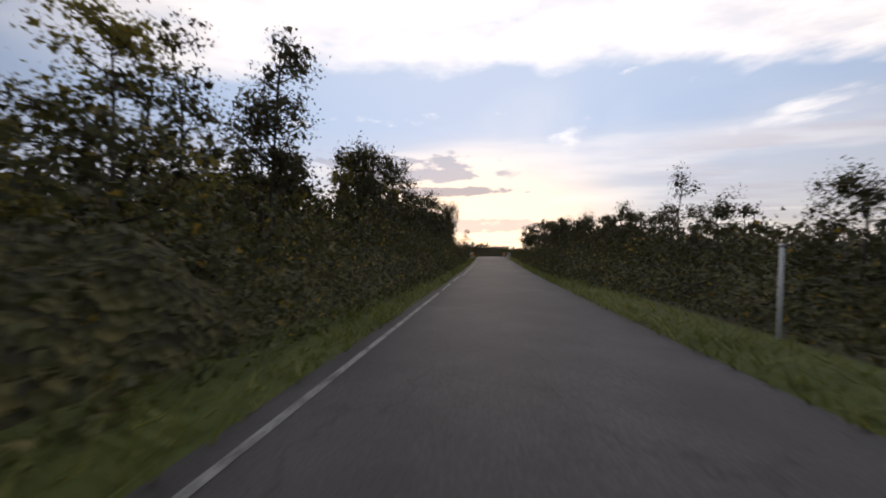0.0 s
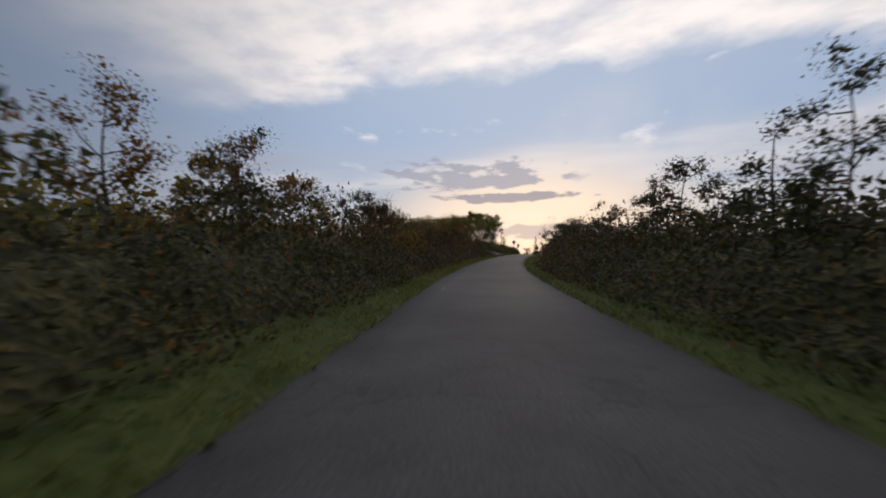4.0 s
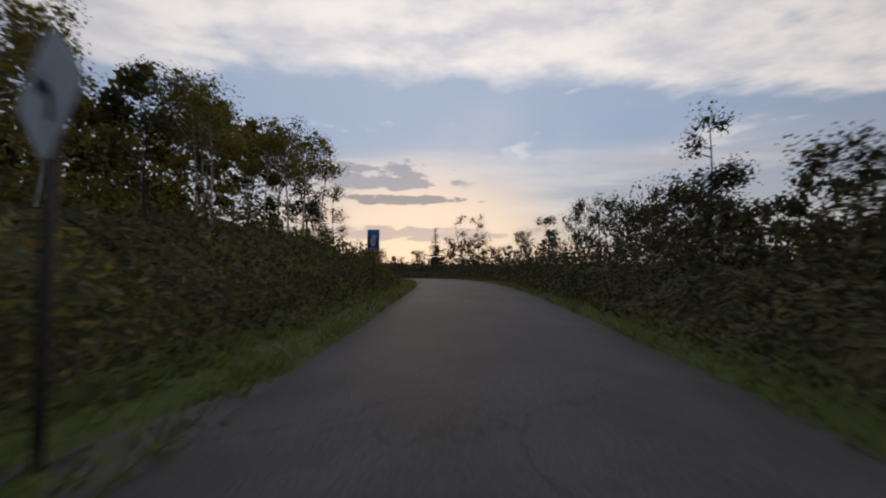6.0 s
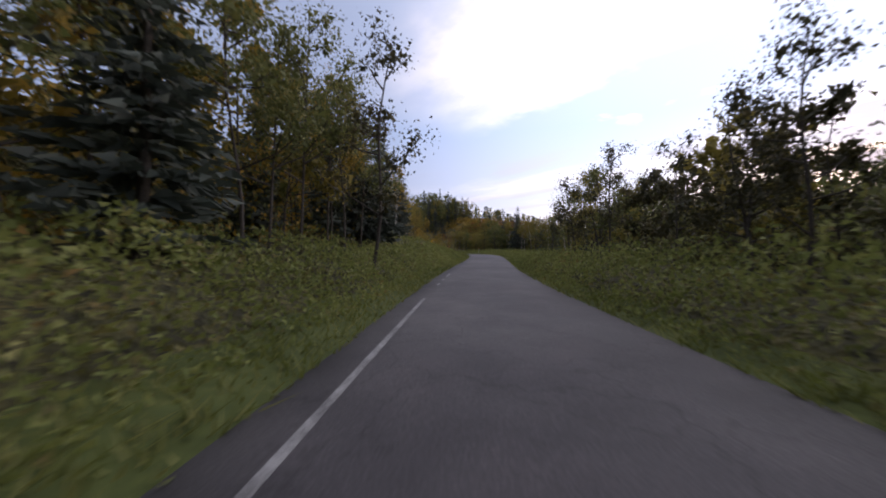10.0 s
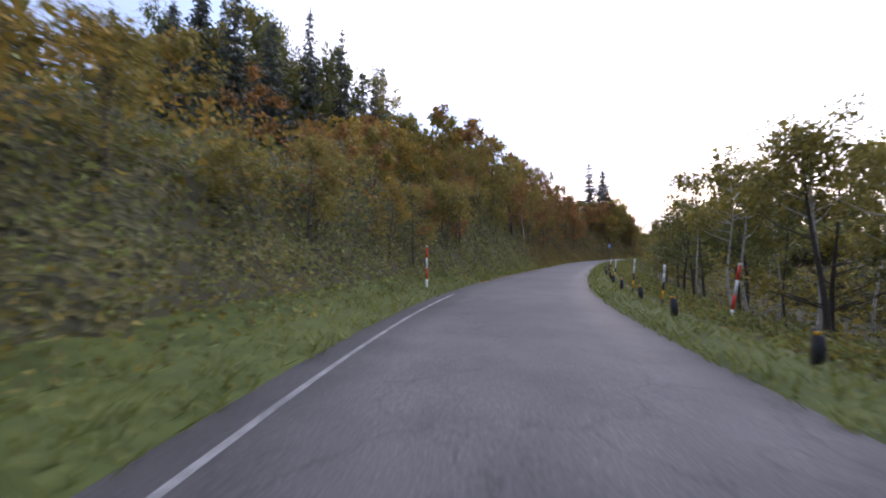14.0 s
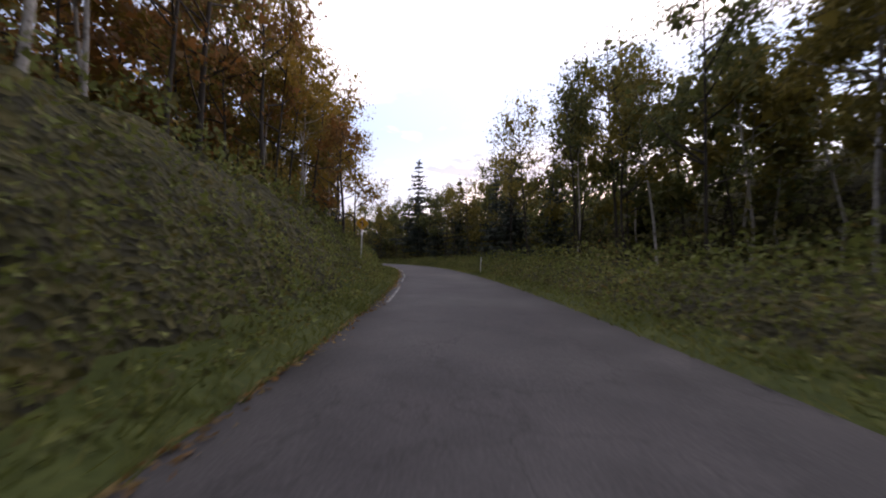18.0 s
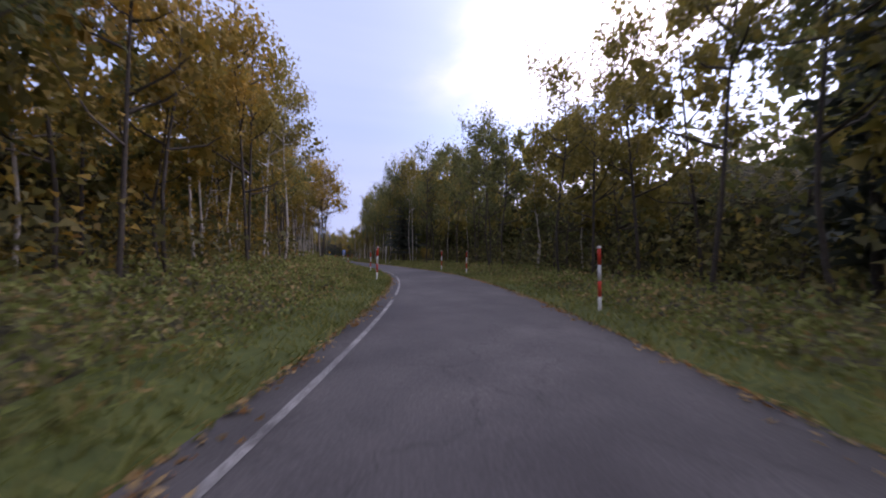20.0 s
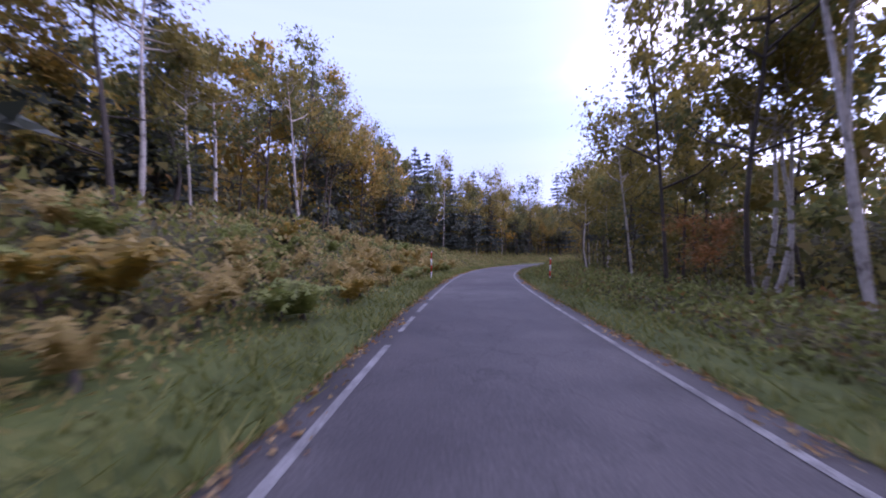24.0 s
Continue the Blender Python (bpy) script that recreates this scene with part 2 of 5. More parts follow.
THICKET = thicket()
EARTH = grainy("earth", [(0.3, (0.03, 0.026, 0.015)), (0.7, (0.07, 0.065, 0.03))], 0.3, 0.95)
VERGE = grainy("verge_turf", [(0.3, (0.034, 0.047, 0.01)), (0.55, (0.07, 0.088, 0.02)), (0.72, (0.115, 0.12, 0.032))], 1.2, 0.95, 0.6)
LINE = grainy("road_paint", [(0.38, (0.085, 0.082, 0.083)), (0.5, (0.19, 0.188, 0.187)), (0.64, (0.33, 0.33, 0.325))], 2.5, 0.7, 0.2, fine=12)
BARK = grainy("bark", [(0.3, (0.03, 0.025, 0.02)), (0.7, (0.1, 0.085, 0.07))], 3, 0.9, 0.6)
BIRCH_BARK = grainy("birch_bark", [(0.36, (0.08, 0.07, 0.06)), (0.46, (0.38, 0.35, 0.31)), (0.7, (0.62, 0.58, 0.53))], 1.6, 0.7, 0.3)
LEAF_GREEN = leafy("green_leaves", [(0.1, (0.048, 0.057, 0.019)), (0.5, (0.121, 0.136, 0.039)), (0.9, (0.262, 0.241, 0.077))])
# leaves against the sunset: the unlit side's shade is put into this colour
LEAF_BACKLIT = leafy("backlit_leaves", [(0.1, (0.028, 0.028, 0.013)), (0.5, (0.062, 0.059, 0.022)), (0.9, (0.138, 0.107, 0.037))], 0.2)
LEAF_GOLD = leafy("golden_leaves", [(0.1, (0.110, 0.093, 0.017)), (0.5, (0.286, 0.202, 0.034)), (0.9, (0.504, 0.302, 0.043))])
LEAF_RUST = leafy("rust_leaves", [(0.1, (0.106, 0.067, 0.024)), (0.5, (0.253, 0.140, 0.039)), (0.9, (0.428, 0.175, 0.049))])
LEAF_OLIVE = leafy("olive_leaves", [(0.1, (0.086, 0.078, 0.019)), (0.5, (0.215, 0.183, 0.039)), (0.9, (0.388, 0.301, 0.065))])
NEEDLE = leafy("spruce_needles", [(0.1, (0.029, 0.037, 0.029)), (0.5, (0.064, 0.081, 0.062)), (0.9, (0.124, 0.137, 0.102))], 0.15)
SCRUB = leafy("scrub_leaves", [(0.1, (0.046, 0.046, 0.017)), (0.5, (0.122, 0.116, 0.034)), (0.75, (0.211, 0.179, 0.054)), (0.95, (0.357, 0.189, 0.063))])
# scrub of the sunset stretches, backlit shade put into its dark tone
SCRUB_BACKLIT = leafy("backlit_scrub_leaves", [(0.1, (0.028, 0.031, 0.014)), (0.5, (0.070, 0.076, 0.027)), (0.78, (0.13, 0.13, 0.04)), (0.97, (0.23, 0.15, 0.05))], 0.25)
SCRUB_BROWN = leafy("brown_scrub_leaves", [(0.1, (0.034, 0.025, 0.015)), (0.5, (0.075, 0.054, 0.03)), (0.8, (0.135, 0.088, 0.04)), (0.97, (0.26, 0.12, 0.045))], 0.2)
SASA = leafy("bamboo_grass", [(0.1, (0.082, 0.098, 0.023)), (0.5, (0.194, 0.226, 0.054)), (0.85, (0.31, 0.315, 0.092)), (0.97, (0.52, 0.42, 0.175))])
FERN = leafy("withered_fern", [(0.1, (0.2, 0.155, 0.05)), (0.5, (0.38, 0.29, 0.1)), (0.9, (0.52, 0.43, 0.19))], 0.55)
DRY = leafy("dry_grass", [(0.1, (0.144, 0.101, 0.036)), (0.5, (0.345, 0.237, 0.093)), (0.9, (0.575, 0.402, 0.187))])
GRASS = leafy("grass_blades", [(0.1, (0.066, 0.080, 0.016)), (0.5, (0.150, 0.170, 0.036)), (0.9, (0.285, 0.260, 0.078))])


# ---- mesh tools ----
def mesh_of(name, verts, faces, mats, index=None, smooth=False):
    """A mesh from arrays; a face of three corners among fours ends in -1."""
    me = bpy.data.meshes.new(name)
    verts, faces = np.asarray(verts, np.float32), np.asarray(faces, np.int32)
    me.vertices.add(len(verts))
    me.vertices.foreach_set("co", verts.ravel())
    flat_list = faces.ravel()
    flat_list = flat_list[flat_list >= 0]
    total = (faces >= 0).sum(1).astype(np.int32)
    me.loops.add(len(flat_list))
    me.loops.foreach_set("vertex_index", np.ascontiguousarray(flat_list))
    me.polygons.add(len(faces))
    me.polygons.foreach_set("loop_start", (np.cumsum(total) - total).astype(np.int32))
    me.polygons.foreach_set("loop_total", total)
    if index is not None:
        me.polygons.foreach_set("material_index", np.asarray(index, np.int32))
    if smooth:
        me.polygons.foreach_set("use_smooth", np.ones(len(faces), bool))
    for m in mats:
        me.materials.append(m)
    me.update(calc_edges=True)
    return me


def leaves(rng, at_points, size, aspect=0.6, up=None, droop=0.3, small=True):
    """Leaves at the points, small pointed ones or folded four-cornered ones: vertices and faces."""
    n = len(at_points)
    a = rng.normal(size=(n, 3)) if up is None else up + rng.normal(size=(n, 3)) * 0.45
    a /= np.linalg.norm(a, axis=1)[:, None] + 1e-9
    b = np.cross(a, rng.normal(size=(n, 3)))
    b /= np.linalg.norm(b, axis=1)[:, None] + 1e-9
    c = np.cross(a, b)
    z = (np.asarray(size) * np.ones(n))[:, None]
    p = at_points
    if small:
        w = b * z * aspect * 0.62
        v = np.stack([p - w, p + w + a * z * 0.22, p + a * z - c * z * droop * 0.5], 1).reshape(-1, 3)
        return v, np.arange(3 * n).reshape(n, 3)
    v = np.stack([p, p + a * z * 0.45 + b * z * aspect * 0.5 + c * z * 0.12, p + a * z - c * z * droop * 0.5,
                  p + a * z * 0.45 - b * z * aspect * 0.5 + c * z * 0.12], 1).reshape(-1, 3)
    return v, np.arange(4 * n).reshape(n, 4)


def tube(points, radii, sides=6):
    """A tapered tube through points: vertices and faces."""
    pts = np.asarray(points, float)
    d = np.gradient(pts, axis=0)
    d /= np.linalg.norm(d, axis=1)[:, None] + 1e-9
    ref = np.where(np.abs(d[:, 2:3]) > 0.9, np.array([[1.0, 0, 0]]), np.array([[0, 0, 1.0]]))
    u = np.cross(d, ref)
    u /= np.linalg.norm(u, axis=1)[:, None] + 1e-9
    w = np.cross(d, u)
    ang = np.arange(sides) * 2 * np.pi / sides
    r = np.asarray(radii)[:, None, None]
    v = pts[:, None] + r * (np.cos(ang)[None, :, None] * u[:, None] + np.sin(ang)[None, :, None] * w[:, None])
    f = []
    for i in range(len(pts) - 1):
        for k in range(sides):
            j = (k + 1) % sides
            f.append((i * sides + k, i * sides + j, (i + 1) * sides + j, (i + 1) * sides + k))
    return v.reshape(-1, 3), np.array(f)


def join(pieces):
    vs, fs, off = [], [], 0
    most = max(np.asarray(f).shape[1] for _, f in pieces)
    for v, f in pieces:
        vs.append(v)
        f = np.asarray(f) + off
        if f.shape[1] < most:
            f = np.column_stack([f, np.full(len(f), -1 - off - 10 ** 7)])
        fs.append(f)
        off += len(v)
    fs = np.concatenate(fs)
    return np.concatenate(vs), np.where(fs < 0, -1 - 10 ** 7, fs)


def part(name, mesh, parent, label=""):
    ob = new(name, mesh)
    ob.parent = parent
    return tagged(ob, label) if label else ob


# ---- setting: road and ground ----
def smooth01(x):
    x = np.clip(x, 0, 1)
    return x * x * (3 - 2 * x)


# left and right rise of the ground beside the road, and the width over which it rises, by time
BANK_L = ("-2:0.5 1:0.5 1.3:-0.5 1.7:-0.5 2:0.5 2.5:1.5 4.5:1 5.5:0.5 5.75:0 6:2.4 6.9:3 7.6:1 9.5:0.6 11.2:2.4 12.5:2.2 13.1:3 13.6:4 14:5 14.5:6 15:8.5 15.5:9 16:9 17:6 17.5:4.2 18:4.4 "
          "18.6:3.5 20:0.5 21:0.8 22:1.5 23:2.2 24.5:2.3 25.5:1.2 28:1")
BANK_R = "-2:-0.3 1:-0.3 1.3:-1 1.7:-1 2:0.3 4:0.5 6:0 9:0 11:0.2 13:0 13.6:-1.5 15.5:-3 16.3:-1 17:0 18:0.6 20:0 24:-0.3 28:-0.3"


WIDE_L = "-2:9 10.8:9 11.2:8 13.5:8 14.5:8 15:7 17:6.5 17.6:4.6 18.8:4.6 19.5:9 21:8 22:5.5 25:5.5 26:9 28:9"


def ground_z(s, d):
    t = np.asarray(s) / SPEED
    rise = np.where(d < 0, glide(BANK_L, t, 0.3), glide(BANK_R, t, 0.3))
    far = smooth01((np.abs(d) - 3.0) / np.where(d < 0, glide(WIDE_L, t, 0.2), 9.0))
    return rise * far * (1 + (0.012 + 0.0025 * np.clip(rise, 0, 12)) * np.clip(np.abs(d) - 12, 0, 60))


EDGE_L = "-2:2.05 0:2.02 1:1.95 2:2.2 2.5:2.2 4.5:1.8 5:1.65 5.3:1.65 6:2.0 7:1.97 8:1.65 9:1.92 10:1.8 11:1.75 12:1.62 12.6:1.6 13:1.4 13.18:1.5 13.32:2.0 13.6:2.15 14.15:2.25 15:1.9 16:1.9 17:1.85 18:2.0 21:1.93 22:1.94 23:1.73 24:1.52 28:1.55"
EDGE_R = "-2:2.9 2:2.9 6:2.8 6.9:3.1 7.2:3.7 7.5:3.6 8:2.9 8.5:3.1 9.2:3.2 11.5:3.2 12.2:3.2 13:2.9 14:2.9 16:2.9 17:3.4 17.4:3.6 18:3.2 20:2.9 21:2.8 22:2.45 23:2.45 24:2.65 28:2.7"

rows_s = np.arange(-38, 24 * SPEED + 190, 2.0)


def strip(name, d_of, lift, mats, label, cols, pick=None):
    """A band along the road: d_of(t) gives its cross-section's offsets, lift their heights."""
    v = []
    for s in rows_s:
        for dd, zz in zip(d_of(s / SPEED), lift):
            x, y, z = at(s, dd)
            v.append((x, y, z + zz + float(ground_z(s, np.array(float(dd))))))
    n = cols
    f = [(i * n + k, i * n + k + 1, (i + 1) * n + k + 1, (i + 1) * n + k) for i in range(len(rows_s) - 1) for k in range(n - 1)]
    index = [pick[k] for i in range(len(rows_s) - 1) for k in range(n - 1)] if pick else None
    ob = new(name, mesh_of(name, v, f, mats, index, smooth=True))
    return tagged(ob, label, name.replace("_", " "), kind="structure")


strip("road", lambda t: (-glide(EDGE_L, t, 0.2) - 0.05, -glide(EDGE_L, t, 0.2), -1.0, 0.4, 1.8, glide(EDGE_R, t, 0.2), glide(EDGE_R, t, 0.2) + 0.05),
      (-0.12, 0, 0.03, 0.045, 0.03, 0, -0.12), [ASPHALT], "narrow worn grey asphalt road through forest", 7)

# one ground sheet to the horizon
gx0, gx1, gy0, gy1 = CX.min() - 90, CX.max() + 90, CY.min() - 60, CY.max() + 90
GS = 4.8
ax, ay = np.arange(gx0, gx1, GS), np.arange(gy0, gy1, GS)
ax = np.concatenate([[gx0 - 3000, gx0 - 800, gx0 - 200], ax, [gx1 + 200, gx1 + 800, gx1 + 3000]])
ay = np.concatenate([[gy0 - 3000, gy0 - 800, gy0 - 200], ay, [gy1 + 200, gy1 + 800, gy1 + 3000]])
GXX, GYY = np.meshgrid(ax, ay)
gp = np.stack([GXX.ravel(), GYY.ravel()], 1)
cs = S[::4]
cc = np.stack([CX[::4], CY[::4]], 1)


def road_coords(p):
    """Nearest s and signed d of world points."""
    out_s, out_d = np.empty(len(p)), np.empty(len(p))
    for a in range(0, len(p), 4000):
        q = p[a:a + 4000]
        k = ((q[:, None] - cc[None]) ** 2).sum(2).argmin(1)
        th = np.interp(cs[k], S, TH)
        rel = q - cc[k]
        out_s[a:a + 4000] = cs[k] + (-np.sin(th) * rel[:, 0] + np.cos(th) * rel[:, 1])
        side = np.cos(th) * rel[:, 0] + np.sin(th) * rel[:, 1]
        out_d[a:a + 4000] = np.sign(side) * np.hypot(rel[:, 0], rel[:, 1])
    return out_s, out_d


g_s, g_d = road_coords(gp)
gz = np.interp(g_s, S, CZ) + ground_z(g_s, g_d)
near = np.abs(g_d) < 13.5
gz = np.where(near, np.minimum(gz, np.interp(g_s, S, CZ)) - 0.6, gz)
fade = smooth01((np.abs(g_d) - 75) / 120)
gz = gz * (1 - fade) - 6 * fade
nx = len(ax)
gf = (np.arange(len(ay) - 1)[:, None] * nx + np.arange(nx - 1)[None]).ravel()
tagged(new("ground", mesh_of("ground", np.column_stack([gp, gz]), np.column_stack([gf, gf + 1, gf + nx + 1, gf + nx]), [EARTH], smooth=True)),
       "dark forest floor of earth and leaf litter", "ground", kind="structure")
strip("verge_left", lambda t: (-17, -14, -11.5, -9.5, -8, -7, -6.0, -5.2, -4.5, -3.8, -3.2, -2.6, -glide(EDGE_L, t, 0.2) + 0.06),
      (-1.5, 0, 0, 0, 0, 0, 0, 0, 0, 0.02, 0.05, 0.03, -0.03), [VERGE, EARTH], "mown grass verge and bank beside the road", 13, [1] * 8 + [0] * 4)
strip("verge_right", lambda t: (glide(EDGE_R, t, 0.2) - 0.06, glide(EDGE_R, t, 0.2) + 0.3, glide(EDGE_R, t, 0.2) + 0.8, 4.7, 5.4, 6.4, 8, 10, 12, 14, 17), (-0.03, 0.03, 0.06, 0.02, 0, 0, 0, 0, 0, 0, -1.5),
      [VERGE, EARTH], "grass verge and ditch bank beside the road", 11, [0] * 3 + [1] * 7)


# ---- trees ----
def broadleaf(rng, crown_lo, spread, count, leaf, bark, leaf_mat, stems=1, lean=0.06, thick=0.13, limbs=14, sides=7, core=0.12, rings=8):
    """A ten-metre broadleaf tree: trunk and limbs, and a crown of clumped leaves."""
    wood, tips = [], []
    for k in range(stems):
        ang, tilt = rng.uniform(0, 6.28), lean * rng.uniform(0.4, 1.6) * (1 if stems == 1 else 2.2)
        h = np.linspace(-0.3, 9.2 * rng.uniform(0.86, 1.0), rings)
        bend = rng.normal(0, 0.13, 2)
        px = np.cos(ang) * tilt * h + bend[0] * np.sin(h * 0.8) + (0.25 * np.cos(k * 2.1) if stems > 1 else 0)
        py = np.sin(ang) * tilt * h + bend[1] * np.sin(h * 0.7) + (0.25 * np.sin(k * 2.1) if stems > 1 else 0)
        trunk = np.stack([px, py, h], 1)
        wood.append(tube(trunk, np.linspace(thick, 0.02, rings) * (1 if stems == 1 else 0.75), sides))
        for j in range(limbs if stems == 1 else 6):
            q = rng.uniform(crown_lo, 0.97)
            base = np.array([np.interp(q * 9, h, px), np.interp(q * 9, h, py), q * 9])
            a = rng.uniform(0, 6.28)
            reach = spread * (1.15 - 0.75 * (q - crown_lo) / (1 - crown_lo)) * rng.uniform(0.55, 1.1)
            tip = base + np.array([np.cos(a) * reach, np.sin(a) * reach, reach * rng.uniform(0.35, 0.9)])
            mid = (base + tip) / 2 + np.array([0, 0, -0.1 * reach])
            wood.append(tube([base, mid, tip], [0.045, 0.03, 0.008], 3))
            tips += [tip, (mid + tip) / 2, tip * 0.75 + base * 0.25, tip * 0.9 + mid * 0.1 + rng.normal(0, 0.13 * spread, 3)]
        tips.append(trunk[-1])
    tips = np.array(tips)
    pick = rng.integers(0, len(tips), count)
    r = 0.18 * spread + 0.06
    p = tips[pick] + np.clip(rng.normal(size=(count, 3)), -1.7, 1.7) * np.array([r, r, r * 0.75])
    wv, wf = join(wood)
    lv, lf = leaves(rng, p, rng.uniform(0.6, 1.25, count) * leaf, 0.66)
    n = int(count * core)
    if n:
        # the shaded heart of each clump
        q = tips[rng.integers(0, len(tips), n)] + np.clip(rng.normal(size=(n, 3)), -1.3, 1.3) * r * 0.5
        lv, lf = join([(lv, lf), leaves(rng, q, rng.uniform(1.5, 2.3, n) * leaf, 0.9)])
    return (wv, wf, bark), (lv, lf, leaf_mat)


def spruce(rng, width, count_scale=1.0, grain=1.0):
    """A ten-metre spruce: straight trunk and drooping whorls of needle sprays."""
    wood = [tube([(0, 0, -0.3), (0.03, 0, 3), (0, 0.02, 7), (0, 0, 9.7)], [0.15, 0.12, 0.06, 0.015], 7)]
    pts, ups, sizes = [], [], []
    z = rng.uniform(0.9, 1.4)
    while z < 9.75:
        reach = width * (1 - (z / 10.0)) ** 0.85 * rng.uniform(0.66, 1.2) + 0.12
        n = int(rng.integers(6, 9))
        off = rng.uniform(0, 6.28)
        for k in range(n):
            if rng.random() < 0.12:
                continue
            a = off + k * 6.28 / n + rng.normal(0, 0.15)
            rr = reach * rng.uniform(0.5, 1.2)
            out = np.array([np.cos(a), np.sin(a), 0.0])
            m = max(3, int(rr * 6.5 * count_scale))
            for q in np.linspace(0.12, 1, m):
                drop = -0.28 * rr * q + 0.22 * rr * q * q
                for sd in (-1, 1):
                    pts.append(out * rr * q + np.array([0, 0, z + drop]))
                    ups.append(out * 0.9 + sd * 0.75 * np.array([-out[1], out[0], 0]) + np.array([0, 0, -0.25]))
                    sizes.append((0.2 + 0.24 * reach * (1 - 0.5 * q)) * grain)
        z += rng.uniform(0.24, 0.52)
    for k in range(14):
        pts.append(np.array([0, 0, 9.2 + 0.05 * k]))
        ups.append(np.array([rng.normal(), rng.normal(), 1.3]))
        sizes.append(0.28)
    ups = np.array(ups)
    lv, lf = leaves(rng, np.array(pts), np.array(sizes), 0.42, ups * 2.2, 0.5)
    wv, wf = join(wood)
    return (wv, wf, BARK), (lv, lf, NEEDLE)


KINDS = {}


def kind_of_tree(key, name, label, category, makers):
    """Registers a kind of tree; each variant is built when it is first planted."""
    KINDS[key] = (name, label, category, makers, [None] * len(makers))


def rng_of(k):
    return np.random.default_rng(k)


kind_of_tree("green", "broadleaf_tree", "broadleaf tree with dense dark green leaves at the roadside", "tree",
             [lambda k=k: broadleaf(rng_of(k), 0.22, 2.6, 2100, 0.15, BARK, LEAF_GREEN) for k in (1, 2, 3)])
kind_of_tree("olive", "broadleaf_tree", "broadleaf tree with olive green autumn leaves", "tree",
             [lambda k=k: broadleaf(rng_of(k), 0.2, 2.6, 2100, 0.15, BARK, LEAF_OLIVE) for k in (11, 12, 13)])
kind_of_tree("gold", "broadleaf_tree", "broadleaf tree turned golden yellow in autumn", "tree",
             [lambda k=k: broadleaf(rng_of(k), 0.2, 2.5, 2100, 0.15, BARK, LEAF_GOLD) for k in (21, 22, 23)])
kind_of_tree("rust", "broadleaf_tree", "broadleaf tree with rust brown autumn leaves", "tree",
             [lambda k=k: broadleaf(rng_of(k), 0.2, 2.5, 2100, 0.15, BARK, LEAF_RUST) for k in (31, 32)])
kind_of_tree("dark", "roadside_tree", "dense broadleaf tree, its leaves coloured dark as if against the evening sky", "tree",
             [lambda k=k: broadleaf(rng_of(k), 0.2, 2.6, 1900, 0.155, BARK, LEAF_BACKLIT, core=0.22) for k in (5, 6, 7, 8)])
kind_of_tree("birch", "birch_tree", "white-barked birch with a thin olive crown", "tree",
             [lambda k=k: broadleaf(rng_of(k), 0.5, 2.0, 1800, 0.14, BIRCH_BARK, LEAF_OLIVE, lean=0.09, thick=0.085, core=0.14) for k in (41, 42, 43)])
kind_of_tree("birchgold", "birch_tree", "leaning white-barked birch with yellowing leaves", "tree",
             [lambda k=k: broadleaf(rng_of(k), 0.45, 2.0, 1900, 0.14, BIRCH_BARK, LEAF_GOLD, stems=2, lean=0.08, thick=0.085, core=0.14) for k in (51, 52)])
kind_of_tree("stem", "birch_tree", "slim bare-stemmed white birch with a small high crown", "tree",
             [lambda k=k: broadleaf(rng_of(k), 0.58, 1.7, 1300, 0.13, BIRCH_BARK, LEAF_OLIVE, lean=0.1, thick=0.1, limbs=9, core=0.12) for k in (45, 46, 47, 48)])
kind_of_tree("thin", "sapling", "thin sparse tree with small leaves coloured dark as if against the sky", "tree",
             [lambda k=k: broadleaf(rng_of(k), 0.24, 1.7, 1500, 0.13, BARK, LEAF_BACKLIT, lean=0.05, thick=0.08, core=0.1) for k in (61, 62, 63)])
for key, name, text, lo, wide, n, bark, mat in (
        ("green", "tall_tree", "tall broadleaf tree with green leaves over the road", 0.25, 2.3, 2600, BARK, LEAF_GREEN),
        ("olive", "tall_tree", "tall broadleaf tree with olive autumn leaves", 0.25, 2.3, 2600, BARK, LEAF_OLIVE),
        ("gold", "tall_tree", "tall broadleaf tree turned golden", 0.25, 2.2, 2600, BARK, LEAF_GOLD),
        ("birch", "birch_tree", "tall slender white-barked birch with an olive crown", 0.45, 1.7, 2200, BIRCH_BARK, LEAF_OLIVE),
        ("birchgold", "birch_tree", "tall white-barked birch with yellow leaves", 0.4, 1.8, 2200, BIRCH_BARK, LEAF_GOLD)):
    kind_of_tree(key + "_tall", name, text, "tree", [lambda k=k, a=(lo, wide, n, 0.118, bark, mat): broadleaf(rng_of(k + len(key) * 7), *a, lean=0.07, thick=0.07, core=0.15) for k in (501, 502)])
for key, mat, text in (("bushgold", LEAF_GOLD, "wide golden bush growing from the slope"), ("bushrust", LEAF_RUST, "wide rust-coloured bush growing from the slope"),
                       ("bushdark", LEAF_BACKLIT, "wide dark bush at the roadside"), ("busholive", LEAF_OLIVE, "wide olive green bush at the roadside")):
    kind_of_tree(key, "bush", text, "bush", [lambda k=k, m=mat: broadleaf(rng_of(k), 0.05, 3.4, 2300, 0.2, BARK, m, stems=3, lean=0.16, thick=0.08, core=0.14) for k in (601, 602)])
kind_of_tree("spruce", "spruce_tree", "dark pointed spruce with drooping needle branches", "tree",
             [lambda k=k: spruce(rng_of(k), w) for k, w in ((71, 2.5), (72, 2.9), (73, 2.3))])


